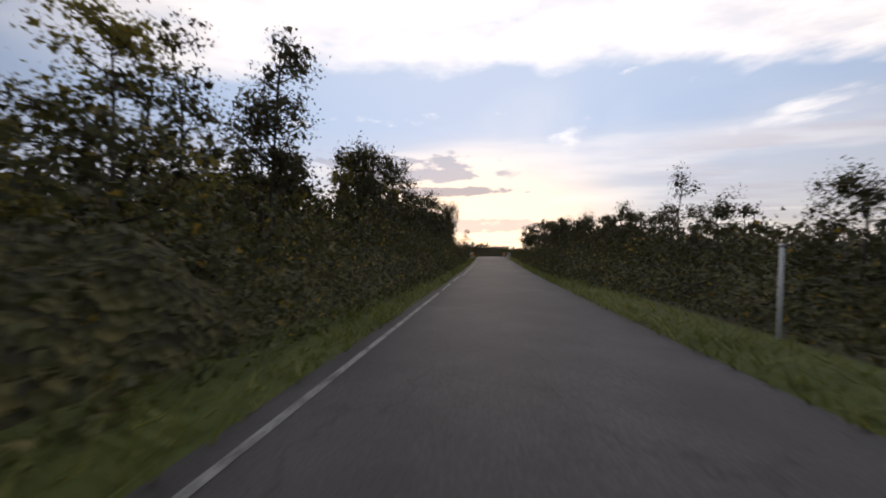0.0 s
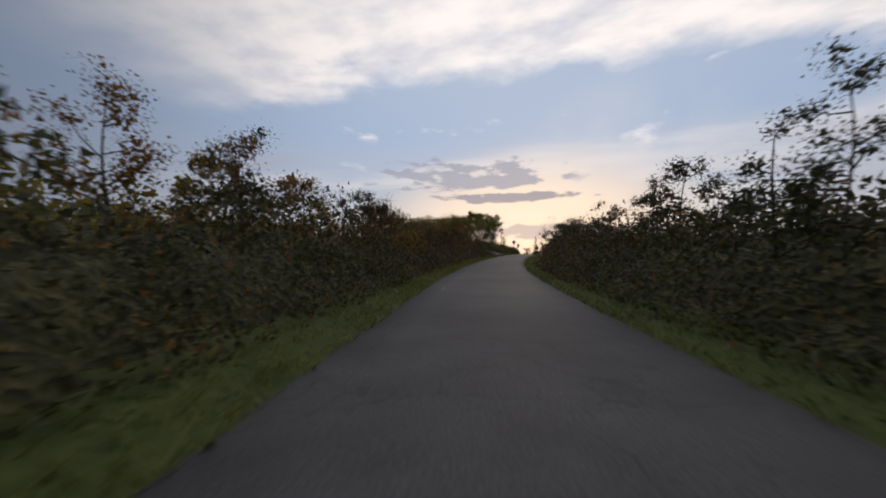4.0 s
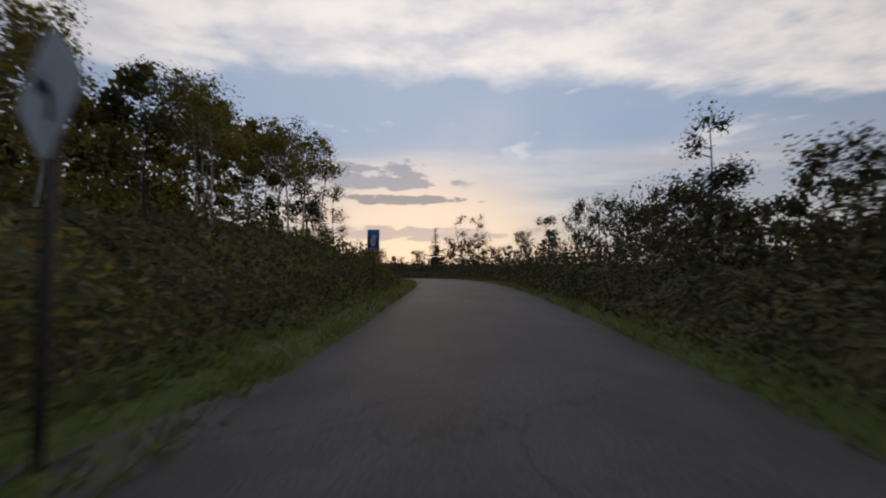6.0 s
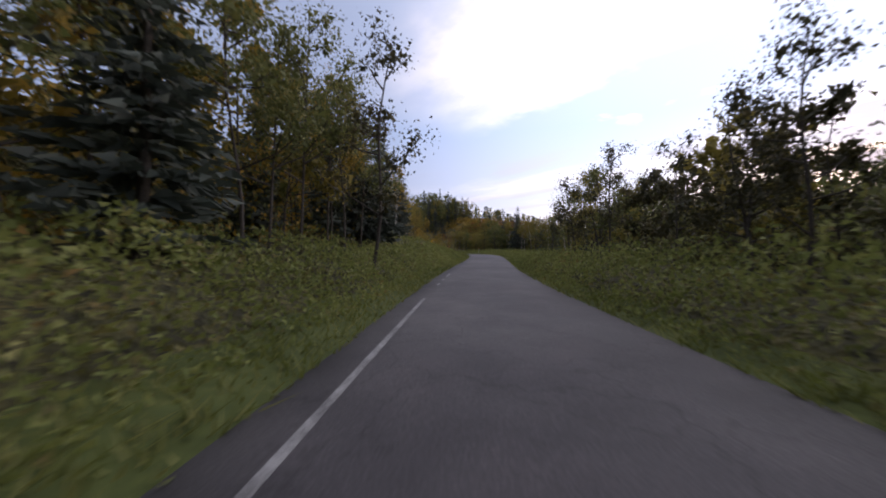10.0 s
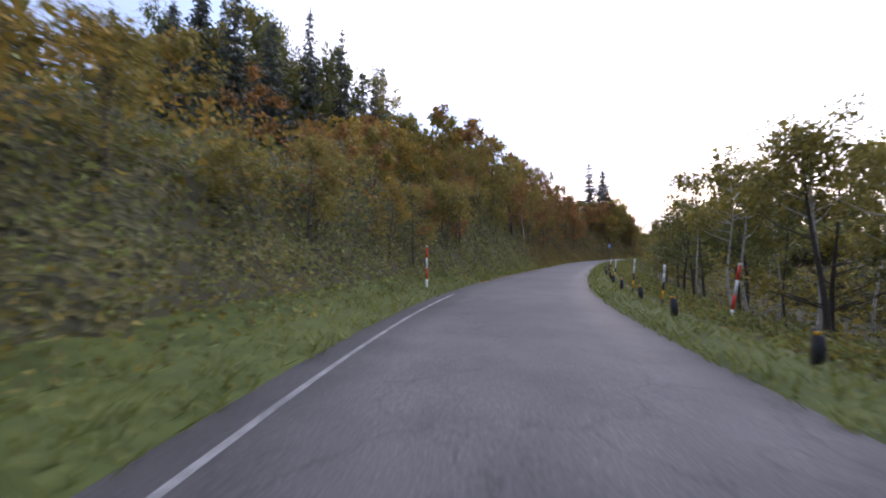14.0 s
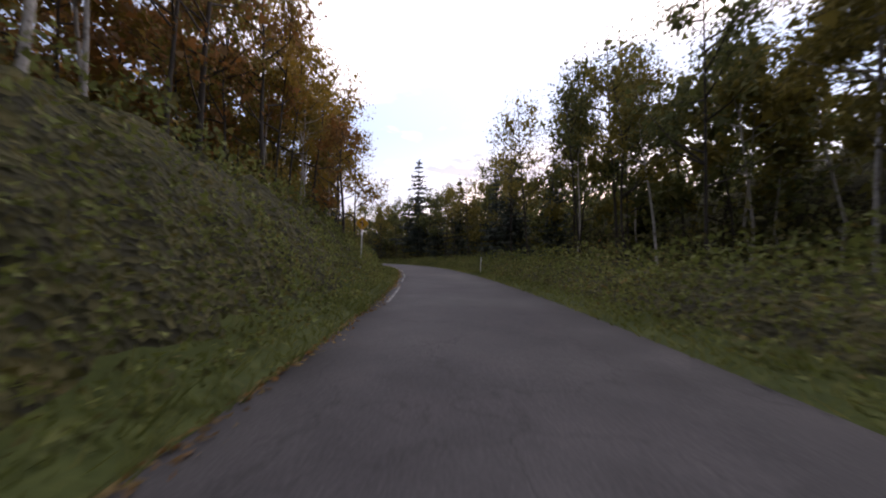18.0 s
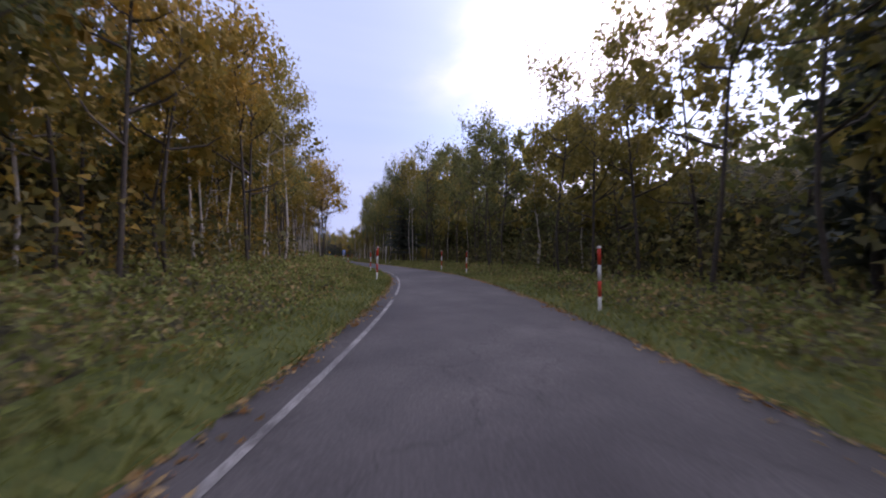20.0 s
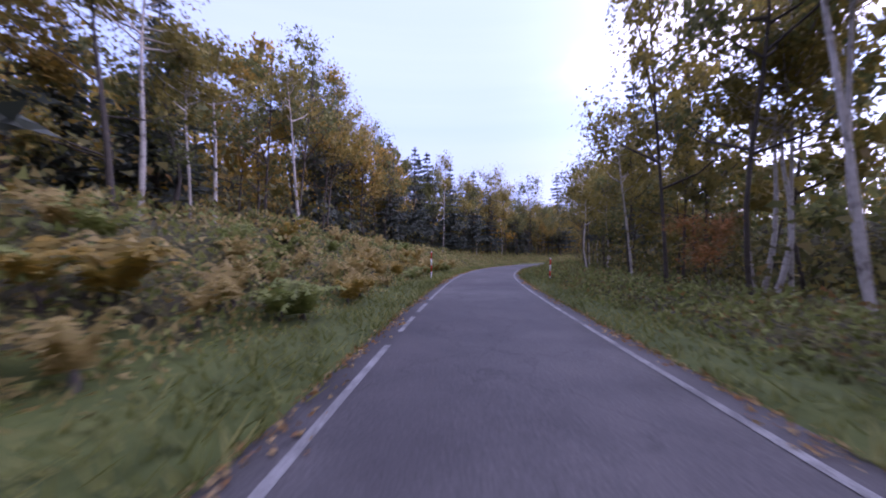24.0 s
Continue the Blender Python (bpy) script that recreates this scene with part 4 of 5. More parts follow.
for key, s, d, h in (('thin', 273.0, 9.0, 5.8),
                       ('birch', 288.7, -4.6, 6.6),
                       ('thin', 302.2, -7.2, 9.6),
                       ('thin', 303.6, -6.4, 9.4),
                       ('thin', 306.4, -5.0, 9.3),
                       ('thin', 345.7, -4.5, 12.8),
                       ('birchgold', 411.3, -15.0, 10.2),
                       ('birch', 411.8, 17.0, 7.7),
                       ('spruce', 412.1, -17.0, 10.3),
                       ('birchgold', 414.6, -14.0, 11.7),
                       ('spruce', 414.7, 17.0, 12.1),
                       ('spruce', 417.1, -18.0, 13.4),
                       ('spruce', 421.3, 20.0, 10.6),
                       ('spruce', 425.3, 21.0, 12.0),
                       ('spruce', 425.9, -17.0, 19),
                       ('spruce', 431.4, 20.0, 14.1),
                       ('birchgold', 436.1, -11.0, 5.1),
                       ('spruce', 436.2, -17.0, 16.3),
                       ('green', 441.5, 9.5, 7.4),
                       ('birch', 440.1, 6.5, 7.7),
                       ('birch', 440.3, 9.0, 8.4),
                       ('spruce', 441.3, -17.0, 19),
                       ('green', 442.3, 9.0, 8.9),
                       ('gold', 446.3, -10.0, 8.7),
                       ('spruce', 454.5, 7.5, 7.6),
                       ('spruce', 468.7, -14.0, 5.2)):
    plant(key, s, d, h)
for key, s, d, h in (('spruce', 470.9, -13.0, 4.3),
                       ('spruce', 473.0, -14.0, 6.3),
                       ('birch', 474.6, 8.5, 7.3),
                       ('birch', 477.0, 7.5, 6.5),
                       ('spruce', 477.7, -15.0, 9.1),
                       ('green', 503.6, 9.0, 6.6),
                       ('birch', 505.6, 9.0, 6.0),
                       ('birch', 507.4, -8.0, 4.9),
                       ('spruce', 527.0, 13.0, 9.3),
                       ('spruce', 545.3, 12.0, 9.1),
                       ('spruce', 550.9, -10.0, 12.9),
                       ('thin', 551.2, 7.5, 11.4),
                       ('spruce', 556.9, -12.0, 18.5),
                       ('spruce', 558.9, -10.0, 16.9),
                       ('spruce', 564.7, 14.0, 12.0),
                       ('spruce', 569.9, -13.0, 19),
                       ('thin', 571.1, 11.0, 8.8),
                       ('olive', 572.5, 10.0, 9.7),
                       ('green', 573.9, 10.0, 11.5),
                       ('green', 576.8, 11.0, 12.6),
                       ('green', 614.9, 12.0, 16.3),
                       ('birchgold', 615.8, -9.5, 14.0),
                       ('gold', 621.0, -8.0, 14.8),
                       ('spruce', 622.0, -16.0, 14.0)):
    plant(key, s, d, h)
for key, s, d, h in (('gold', 626.6, -7.5, 15.8),
                       ('spruce', 640.0, -9.0, 15.0),
                       ('green', 642.9, 9.0, 11.6),
                       ('spruce', 653.3, 10.0, 18.9),
                       ('bushgold', 705.1, 6.5, 2.5),
                       ('birch', 706.6, -9.5, 12.0),
                       ('birchgold', 713.2, -8.0, 15.5),
                       ('birchgold', 716.4, -7.5, 16.1),
                       ('spruce', 720.9, 7.5, 18.2),
                       ('thin', 729.1, -7.0, 14.2),
                       ('birch', 734.7, -9.5, 7.7),
                       ('spruce', 752.6, -14.0, 18.5),
                       ('spruce', 764.5, -14.0, 17.6),
                       ('birch', 767.5, 8.5, 8.2),
                       ('birch', 768.1, 9.5, 8.8),
                       ('birch', 772.8, -10.5, 11.2),
                       ('birch', 776.2, -7.0, 14),
                       ('spruce', 795.4, -12.0, 18.0),
                       ('bushrust', 801.3, 6.5, 2.5),
                       ('spruce', 803.1, -11.0, 8.8),
                       ('birch', 803.8, 10.0, 10.7),
                       ('birch', 804.3, 9.5, 10.7),
                       ('gold', 808.3, -12.0, 9.6),
                       ('green', 814.5, -13.0, 14.7),
                       ('spruce', 828.1, 12.0, 17.6)):
    plant(key, s, d, h)
for key, s, d, h in (('gold', 706.0, -6.6, 13.0), ('birchgold', 709.5, -6.4, 14.5), ('gold', 712.5, -6.2, 13.5), ('green', 572.8, 8.6, 10.4), 
                       ('rust', 616.0, -5.4, 9.0), ('gold', 620.5, -5.2, 10.0), ('thin', 307.2, 7.2, 6.6), ('dark', 245.2, 11.5, 4.2), ('thin', 243.3, 11.5, 4.0), ('dark', 241.8, 11.5, 4.1), ('thin', 240.7, 11.5, 4.4), ('dark', 239.7, 11.5, 4.7), ('thin', 238.8, 11.5, 4.2), ('green', 569.6, 10.2, 10.5), ('olive', 568.4, 9.4, 8.6), ('thin', 556.5, 11.0, 11.0), ('thin', 553.5, 12.0, 9.4), ('thin', 12.6, -8.6, 10.4), ('olive', 571.0, -9.0, 10.5), ('rust', 573.5, -10.0, 10.0), ('rust', 569.0, -8.0, 9.5), 
                       ('thin', 274.6, 8.2, 6.2), ('dark', 78.6, 9.4, 6.0), ('dark', 74.0, 11.0, 7.4), ('thin', 77.0, 9.0, 7.2), ('thin', 280.5, 8.0, 5.6),
                       ('thin', 310.5, -5.4, 9.3), ('olive', 851.5, -10.0, 16.6),
                       ('green', 863.5, -10.0, 18.1),
                       ('spruce', 874.4, -10.0, 19)):
    plant(key, s, d, h)

# white birch stems at the front of the woods: s, d, height
for s, d, h in ((407.8, -11.6, 8.5), (408.9, -12.2, 8.0), (411.3, -11.4, 9.0), (432.8, -10.0, 8.2), (435.2, -8.2, 6.8), (438.5, -8.6, 7.2), (440.0, -8.0, 6.6), (441.3, -7.6, 6.4), (443.0, -7.4, 6.0),
                (503.5, -5.2, 6.2), (509.8, -5.6, 4.2), (515.0, -5.3, 4.8), (599.5, -7.0, 8.0), (704.0, -8.8, 9.2), (706.2, -8.6, 9.4), (727.3, -8.8, 9.4)):
    plant("stem", s, d, h)
for s, d, h in ((733.2, -9.4, 9.4), (734.7, -9.6, 9.2), (736.7, -9.4, 8.4), (738.0, -9.6, 8.8), (739.0, -9.2, 8.0), (740.1, -9.6, 9.2), (743.4, -9.4, 8.6), (745.5, -9.2, 8.4), (749.3, -9.4, 8.8),
                (770.2, -8.8, 9.4), (771.3, -8.6, 9.3), (772.7, -9.0, 8.8), (775.5, -8.8, 8.6), (800.4, -8.6, 8.4), (803.2, -8.8, 8.0), (807.7, -8.2, 8.6)):
    plant("stem", s, d, h)
for s, d, h in ((733.9, 7.2, 9.4), (739.2, 7.4, 9.4), (765.5, 6.4, 9.4), (766.0, 6.7, 9.3), (767.1, 7.2, 9.4), (768.9, 7.0, 9.2), (803.3, 9.0, 9.4), (804.2, 9.4, 9.4)):
    plant("stem", s, d, h)

# ---- undergrowth ----
# inner edge, height and depth of the undergrowth, by time
UND_L = ("-2:3.0,3.4 0:3.0,3.4 1.2:2.9,3 1.45:3.4,2.4 1.8:3,3 2:3.0,2.6 2.4:3.8,2.2 3:3.8,2.6 4.5:3.1,3.2 5.66:3.1,3 5.76:22,1 5.93:22,1 6.02:3.2,1.2 6.9:3.2,2.2 7.0:3.2,1.2 7.28:3.2,1.2 7.45:3.4,2 8:3.2,2.2 8.5:2.9,2.2 9.5:2.9,2.2 "
         "11.2:2.9,0.9 13:2.9,1.0 13.4:3.8,0.7 14.2:3.8,0.9 14.8:3.0,1.4 15.4:2.45,1.7 15.6:2.2,1.7 17.2:2.3,1.9 17.8:2.9,1.7 18.6:3.0,1.7 20:3.2,0.9 21:3.3,0.7 22:3.3,0.8 24:3.3,0.9 28:3.3,0.9")
UND_R = ("-2:3.7,2.2 0:3.7,2.2 0.1:5.0,2.2 0.35:5.0,2.2 0.5:3.8,2.2 1.2:3.7,2.2 1.45:4.2,2 2:4.0,1.6 2.3:4.2,1.4 4:3.8,2.6 4.9:3.8,2.6 5.0:4.7,2.5 5.5:4.7,2.5 5.6:3.7,2.7 6:3.6,2.8 7:4.0,1.6 7.9:3.8,2.5 8.1:5.3,2.3 8.45:5.3,2.3 8.6:3.8,2.5 9.5:3.7,2.5 11.2:3.7,0.9 13.2:3.6,1.0 13.7:4.9,0.4 15.3:5.0,0.7 15.6:4.6,0.8 16.5:4.4,1.3 "
         "17.5:4.2,1.5 18:3.9,1.6 18.6:3.9,1.6 20:3.7,0.7 24:3.6,0.75 28:3.6,0.7")


def two(text):
    w = [x.split(":") for x in text.split()]
    return (" ".join(a + ":" + b.split(",")[0] for a, b in w), " ".join(a + ":" + b.split(",")[1] for a, b in w))


def lumps(s, d):
    return 0.5 + 0.25 * np.sin(s * 0.9 + 2 * np.sin(s * 0.31) + d * 0.7) + 0.25 * np.sin(s * 2.3 + d * 1.9 + 1.3 * np.sin(d + s * 0.23))


def undergrowth(side, table, t0, t1, mats, weights, density, leaf, label, seed, mid=0.34, name="undergrowth"):
    rng = rng_of(seed)
    inner, tall = two(table)
    length = (t1 - t0) * SPEED
    pts, sz = [], []
    for lo, hi, dens, ls in ((-0.35, 0.5, density * 1.3, leaf * 0.68), (0.3, 2.0, density * 1.35, leaf * 0.74), (2.0, 5.0, density * mid, leaf * 1.1), (5.0, 10, density * mid * 0.09, leaf * 1.8)):
        n = int(length * (hi - lo) * dens)
        s = rng.uniform(t0, t1, n) * SPEED + rng.normal(0, 2.2, n)
        off = rng.uniform(lo, hi, n)
        d = side * (glide(inner, s / SPEED, 0.1) + off)
        u = glide(tall, s / SPEED, 0.15) * np.maximum(smooth01((off + 0.5) / 1.6), 0.14) * (0.45 + 0.75 * lumps(s, d))
        q = rng.random(n) ** 0.55
        x, y, z = at(s, d)
        pts.append(np.column_stack([x, y, z + ground_z(s, d) + u * q - 0.05]))
        sz.append(np.full(n, ls) * rng.uniform(0.6, 1.3, n))
    p, z = np.concatenate(pts), np.concatenate(sz)
    w = road_coords_fast(p)
    ok = w > 2.1
    p, z = p[ok], z[ok]
    up = np.tile([0, 0, 0.5], (len(p), 1))
    lv, lf = leaves(rng, p, z, 0.55, up + rng.normal(size=(len(p), 3)) * 0.6, 0.6)
    k = rng.choice(len(mats), len(p), p=np.array(weights) / sum(weights))
    # the mass of stems and leaves inside, coloured dark to give its shade
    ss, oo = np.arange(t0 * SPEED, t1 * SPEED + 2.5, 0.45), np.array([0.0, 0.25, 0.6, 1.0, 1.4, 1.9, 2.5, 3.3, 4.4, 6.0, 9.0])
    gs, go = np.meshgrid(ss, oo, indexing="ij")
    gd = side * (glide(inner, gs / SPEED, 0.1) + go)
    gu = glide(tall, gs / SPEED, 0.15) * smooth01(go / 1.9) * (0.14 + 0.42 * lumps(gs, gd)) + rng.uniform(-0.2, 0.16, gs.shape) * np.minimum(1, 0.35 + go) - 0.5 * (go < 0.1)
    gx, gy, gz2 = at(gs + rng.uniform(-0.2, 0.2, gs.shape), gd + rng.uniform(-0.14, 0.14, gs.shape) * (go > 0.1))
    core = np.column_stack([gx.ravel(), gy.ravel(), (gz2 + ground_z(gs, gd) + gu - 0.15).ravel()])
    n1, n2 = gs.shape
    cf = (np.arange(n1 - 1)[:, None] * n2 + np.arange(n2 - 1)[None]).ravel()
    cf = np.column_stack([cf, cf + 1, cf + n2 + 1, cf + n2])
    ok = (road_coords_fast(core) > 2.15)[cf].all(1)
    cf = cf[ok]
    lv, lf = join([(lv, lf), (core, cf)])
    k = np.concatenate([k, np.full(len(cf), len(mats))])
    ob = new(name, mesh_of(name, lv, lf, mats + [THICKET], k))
    return tagged(ob, label, "undergrowth", kind="stuff")


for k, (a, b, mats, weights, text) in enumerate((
        (-1, 2.0, [SCRUB_BACKLIT, LEAF_BACKLIT, LEAF_GOLD], (6, 4, 0.5), "dense dark scrub of broad leaves along the road"),
        (2.0, 4.4, [SCRUB_BACKLIT, LEAF_BACKLIT, LEAF_RUST], (5, 3, 0.5), "brownish autumn scrub along the road"),
        (4.4, 5.95, [SCRUB_BROWN, LEAF_RUST, SCRUB_BACKLIT], (5, 1.5, 2.2), "dark rust-tinged scrub along the road"),
        (5.95, 7.35, [SCRUB, SCRUB_BACKLIT, LEAF_OLIVE], (3, 4, 1.5), "green and tawny herbs on the roadside bank"),
        (7.35, 9.6, [SCRUB_BROWN, LEAF_BACKLIT, SCRUB_BACKLIT], (6, 3, 1.5), "dark green scrub along the road"),
        (9.6, 13.4, [SASA, SCRUB], (8, 2), "green bamboo grass on the bank"),
        (13.4, 15.2, [SASA, SCRUB, LEAF_OLIVE], (4, 4, 2), "grass and low scrub below the trees"),
        (15.2, 17.6, [SCRUB, LEAF_RUST, LEAF_OLIVE], (5, 3, 3), "rusty autumn scrub on the slope"),
        (17.6, 20.0, [SASA, SCRUB], (7, 3), "tall bamboo grass on the bank"),
        (20.0, 23.2, [SASA, DRY, SCRUB], (6, 1.2, 2.5), "low bamboo grass and dry fern below the trees"),
        (23.2, 28.5, [SASA, FERN, SCRUB], (5, 3.5, 1.5), "tan dry fern and bamboo grass below the trees"))):
    thick = 165 if 15 < a < 17 else (102 if mats[0] == SASA else 98)
    undergrowth(-1, UND_L, a, b, mats, weights, thick, 0.16 if mats[0] == SASA or 15 < a < 17 else 0.175, text, 100 + k, 0.75 if 13 < a < 17 else (0.5 if a >= 20 or 9 < a < 13 else 0.34))
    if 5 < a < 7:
        mats, weights, text = [SCRUB_BACKLIT, LEAF_BACKLIT, SCRUB_BROWN], (5, 3, 3), "dark scrub along the road"
    if a > 23:
        mats, weights, text = [SASA, SCRUB, LEAF_RUST], (6, 3, 0.4), "green weeds and low scrub below the trees"
    if 15 < a < 17:
        mats, weights, text = [SASA, SCRUB, LEAF_OLIVE], (4, 4, 1.5), "green weeds and low scrub below the road"
    undergrowth(1, UND_R, a, b, mats, weights, 102 if mats[0] == SASA else 96, 0.16 if mats[0] == SASA else 0.175, text, 200 + k)


def grass(side, edge, t0, t1, seed):
    rng = rng_of(seed)
    n = int((t1 - t0) * SPEED * 130)
    s = rng.uniform(t0, t1, n) * SPEED
    d = side * (glide(edge, s / SPEED, 0.2) + rng.uniform(-0.08, 1.5, n) ** 1.0)
    x, y, z = at(s, d)
    p = np.column_stack([x, y, z + ground_z(s, d) + 0.01])
    a = np.column_stack([rng.normal(0, 0.85, n), rng.normal(0, 0.85, n), np.ones(n)])
    b = np.column_stack([rng.normal(size=n), rng.normal(size=n), np.zeros(n)])
    b /= np.linalg.norm(b, axis=1)[:, None]
    h = (rng.uniform(0.07, 0.26, n) * (0.4 + lumps(s * 2, d * 2)))[:, None]
    v = np.stack([p - b * 0.02, p + b * 0.02, p + a * h], 1).reshape(-1, 3)
    ob = new("grass", mesh_of("grass", v, np.arange(3 * n).reshape(n, 3), [GRASS]))
    return tagged(ob, "short green grass along the road's edge", "grass", kind="stuff")


grass(-1, EDGE_L, -0.5, 25.5, 5)
grass(1, EDGE_R, -0.5, 25.5, 6)


def leaf_litter(side, edge, t0, t1, seed):
    """Fallen leaves drifted along the edge of the asphalt."""
    rng = rng_of(seed)
    n = int((t1 - t0) * SPEED * 55)
    s = rng.uniform(t0, t1, n) * SPEED
    d = side * (glide(edge, s / SPEED, 0.2) - np.abs(rng.normal(0.02, 0.16, n)) * (0.3 + lumps(s, 3.0 * np.sin(s * 0.13))) + 0.04)
    x, y, z = at(s, d)
    lift = np.interp(d, (-2.2, -1.0, 0.4, 1.8, 2.9), (0, 0.03, 0.045, 0.03, 0)) + 0.012
    up = np.column_stack([rng.normal(size=n), rng.normal(size=n), np.zeros(n)])
    lv, lf = leaves(rng, np.column_stack([x, y, z + lift]), rng.uniform(0.04, 0.09, n), 0.8, up * 3.0, 0.1)
    lv[:, 2] = np.maximum(lv[:, 2], np.repeat(z + lift, 3) - 0.004)
    ob = new("leaf_litter", mesh_of("leaf_litter", lv, lf, [DRY, LEAF_RUST], rng.integers(0, 2, len(lf))))
    return tagged(ob, "fallen brown leaves along the edge of the asphalt", "leaf litter", kind="stuff")


leaf_litter(-1, EDGE_L, 14.5, 25.5, 15)
leaf_litter(1, EDGE_R, 20.0, 25.5, 16)


def fern(rng):
    """A clump of arching fronds, each a row of paired leaflets."""
    pieces = []
    for k in range(13):
        a, reach, rise = rng.uniform(0, 6.28), rng.uniform(0.4, 0.75), rng.uniform(0.35, 0.7)
        out = np.array([np.cos(a), np.sin(a), 0.0])
        across = np.array([-out[1], out[0], 0.0])
        q = np.linspace(0.12, 1.0, 9)
        rib = out[None] * (reach * q)[:, None] + np.array([0, 0, 1.0])[None] * (rise * np.sin(q * 2.1))[:, None]
        w = 0.2 * (1.08 - q) + 0.02
        for sg in (-1, 1):
            tip = (rib[:-1] + rib[1:]) / 2 + across * (sg * w[:-1])[:, None] + np.array([0, 0, -0.04])
            v = np.stack([rib[:-1] - out * 0.02, rib[1:] - out * 0.01, tip], 1).reshape(-1, 3)
            pieces.append((v, np.arange(len(v)).reshape(-1, 3)))
    return join(pieces)


FERNS = []
for k, (mat, text) in enumerate(((FERN, "tan withered fern clump on the roadside bank"), (SASA, "green fern clump on the roadside bank"), (LEAF_GOLD, "yellow fern clump on the roadside bank"))):
    v, f = fern(rng_of(900 + k))
    root = tagged(new("fern"), text, "fern", "ferns on the bank")
    part("fronds", mesh_of("fronds", v, f, [mat]), root)
    v, f = tube([(0, 0, -0.5), (0, 0, 0.02), (0, 0, 0.12)], [0.05, 0.045, 0.015], 5)
    part("rootstock", mesh_of("rootstock", v, f, [BARK]), root)
    FERNS.append(root)
fern_rng = rng_of(950)
fern_spots = [(s, -(3.15 + 3.6 * fern_rng.random() ** 1.3)) for s in np.arange(789, 822, 0.34)] + [(s, -(3.3 + 3.0 * fern_rng.random())) for s in np.arange(700, 789, 1.3)]
for q, (s, d) in enumerate(fern_spots):
    s = s + fern_rng.uniform(-0.4, 0.4)
    x, y, z = at(s, d)
    k = fern_rng.uniform(0.75, 1.35)
    m = pose(float(x), float(y), float(z) + float(ground_z(s, np.array(float(d)))) + 0.06 + 0.2 * min(1.0, abs(d) - 3.1), fern_rng.uniform(-12, 12), fern_rng.uniform(-12, 12), fern_rng.uniform(0, 360))
    root = FERNS[q] if q < 3 else copy_thing(FERNS[int(fern_rng.choice(3, p=(0.5, 0.3, 0.2) if s > 789 else (0.05, 0.7, 0.25)))], Matrix.Identity(4))
    root.matrix_basis = m @ Matrix.Diagonal((k, k, k, 1))


# ---- road markings, side road and bridge deck ----
CONCRETE = grainy("worn_concrete", [(0.3, (0.09, 0.09, 0.09)), (0.55, (0.15, 0.15, 0.145)), (0.75, (0.32, 0.31, 0.3))], 1.2, 0.85, 0.4, fine=9)
WHITE = grainy("white_paint", [(0.3, (0.5, 0.5, 0.5)), (0.6, (0.75, 0.75, 0.74))], 6, 0.5, 0.1)
RED = grainy("red_paint", [(0.3, (0.42, 0.03, 0.015)), (0.6, (0.6, 0.05, 0.02))], 6, 0.5, 0.1)
BLACK = grainy("black_rubber", [(0.3, (0.012, 0.012, 0.015)), (0.6, (0.035, 0.035, 0.045))], 6, 0.6, 0.1)
YELLOW = grainy("sign_yellow", [(0.3, (0.62, 0.30, 0.01)), (0.6, (0.75, 0.4, 0.02))], 4, 0.45, 0.05)
ORANGE = grainy("orange_plastic", [(0.3, (0.75, 0.24, 0.01)), (0.6, (0.85, 0.33, 0.02))], 4, 0.5, 0.05)
BLUE = grainy("sign_blue", [(0.3, (0.015, 0.13, 0.42)), (0.6, (0.03, 0.19, 0.55))], 4, 0.45, 0.05)
STEEL = grainy("galvanised_steel", [(0.3, (0.35, 0.36, 0.37)), (0.6, (0.55, 0.56, 0.57))], 5, 0.45, 0.1, metal=0.6)
PANEL = grainy("pale_panel", [(0.3, (0.5, 0.55, 0.6)), (0.6, (0.62, 0.67, 0.72))], 3, 0.5, 0.05)
DARKPOST = grainy("brown_post", [(0.3, (0.03, 0.025, 0.02)), (0.6, (0.07, 0.06, 0.05))], 5, 0.7, 0.1)


def bar_on_road(name, t0, t1, d, width, wear, seed, mat, label, lift=0.05):
    """Worn paint along the road: short pieces with gaps where it has gone."""
    rng = rng_of(seed)
    v, f = [], []
    s = t0 * SPEED
    while s < t1 * SPEED:
        step = rng.uniform(0.5, 1.6)
        if rng.random() > wear:
            w = width * rng.uniform(0.9, 1.0)
            for q in (s, s + step):
                for e in (-0.5, 0.5):
                    x, y, z = at(q, d + e * w)
                    v.append((x, y, z + lift))
            k = len(v)
            f.append((k - 4, k - 3, k - 1, k - 2))
        s += step
    ob = new(name, mesh_of(name, v, f, [mat]))
    return tagged(ob, label, "road marking", kind="structure")


def crown(d):
    return float(np.interp(d, (-2.2, -1.0, 0.4, 1.8, 2.9), (0, 0.03, 0.045, 0.03, 0))) + 0.005


k = 0
for t0, t1, d, wear in ((-1, 0.6, -1.68, 0.12), (0.6, 1.28, -1.52, 0.12), (7.68, 8.14, -1.06, 0.03), (8.22, 9.2, -1.02, 0.15), (9.2, 9.7, -1.05, 0.15), (9.7, 10.6, -1.2, 0.3),
                        (18.28, 18.6, -1.62, 0.3), (18.6, 19.3, -1.55, 0.3), (19.3, 21.55, -1.45, 0.08),
                        (1.12, 1.16, 2.08, 0.0), (1.72, 1.95, 2.3, 0.2), (7.7, 7.95, 2.3, 0.4), (22.35, 26, 2.24, 0.02)):
    bar_on_road("road_line", t0, t1, d, 0.1, wear, 400 + k, LINE, "worn white edge line painted on the asphalt", crown(d))
    k += 1
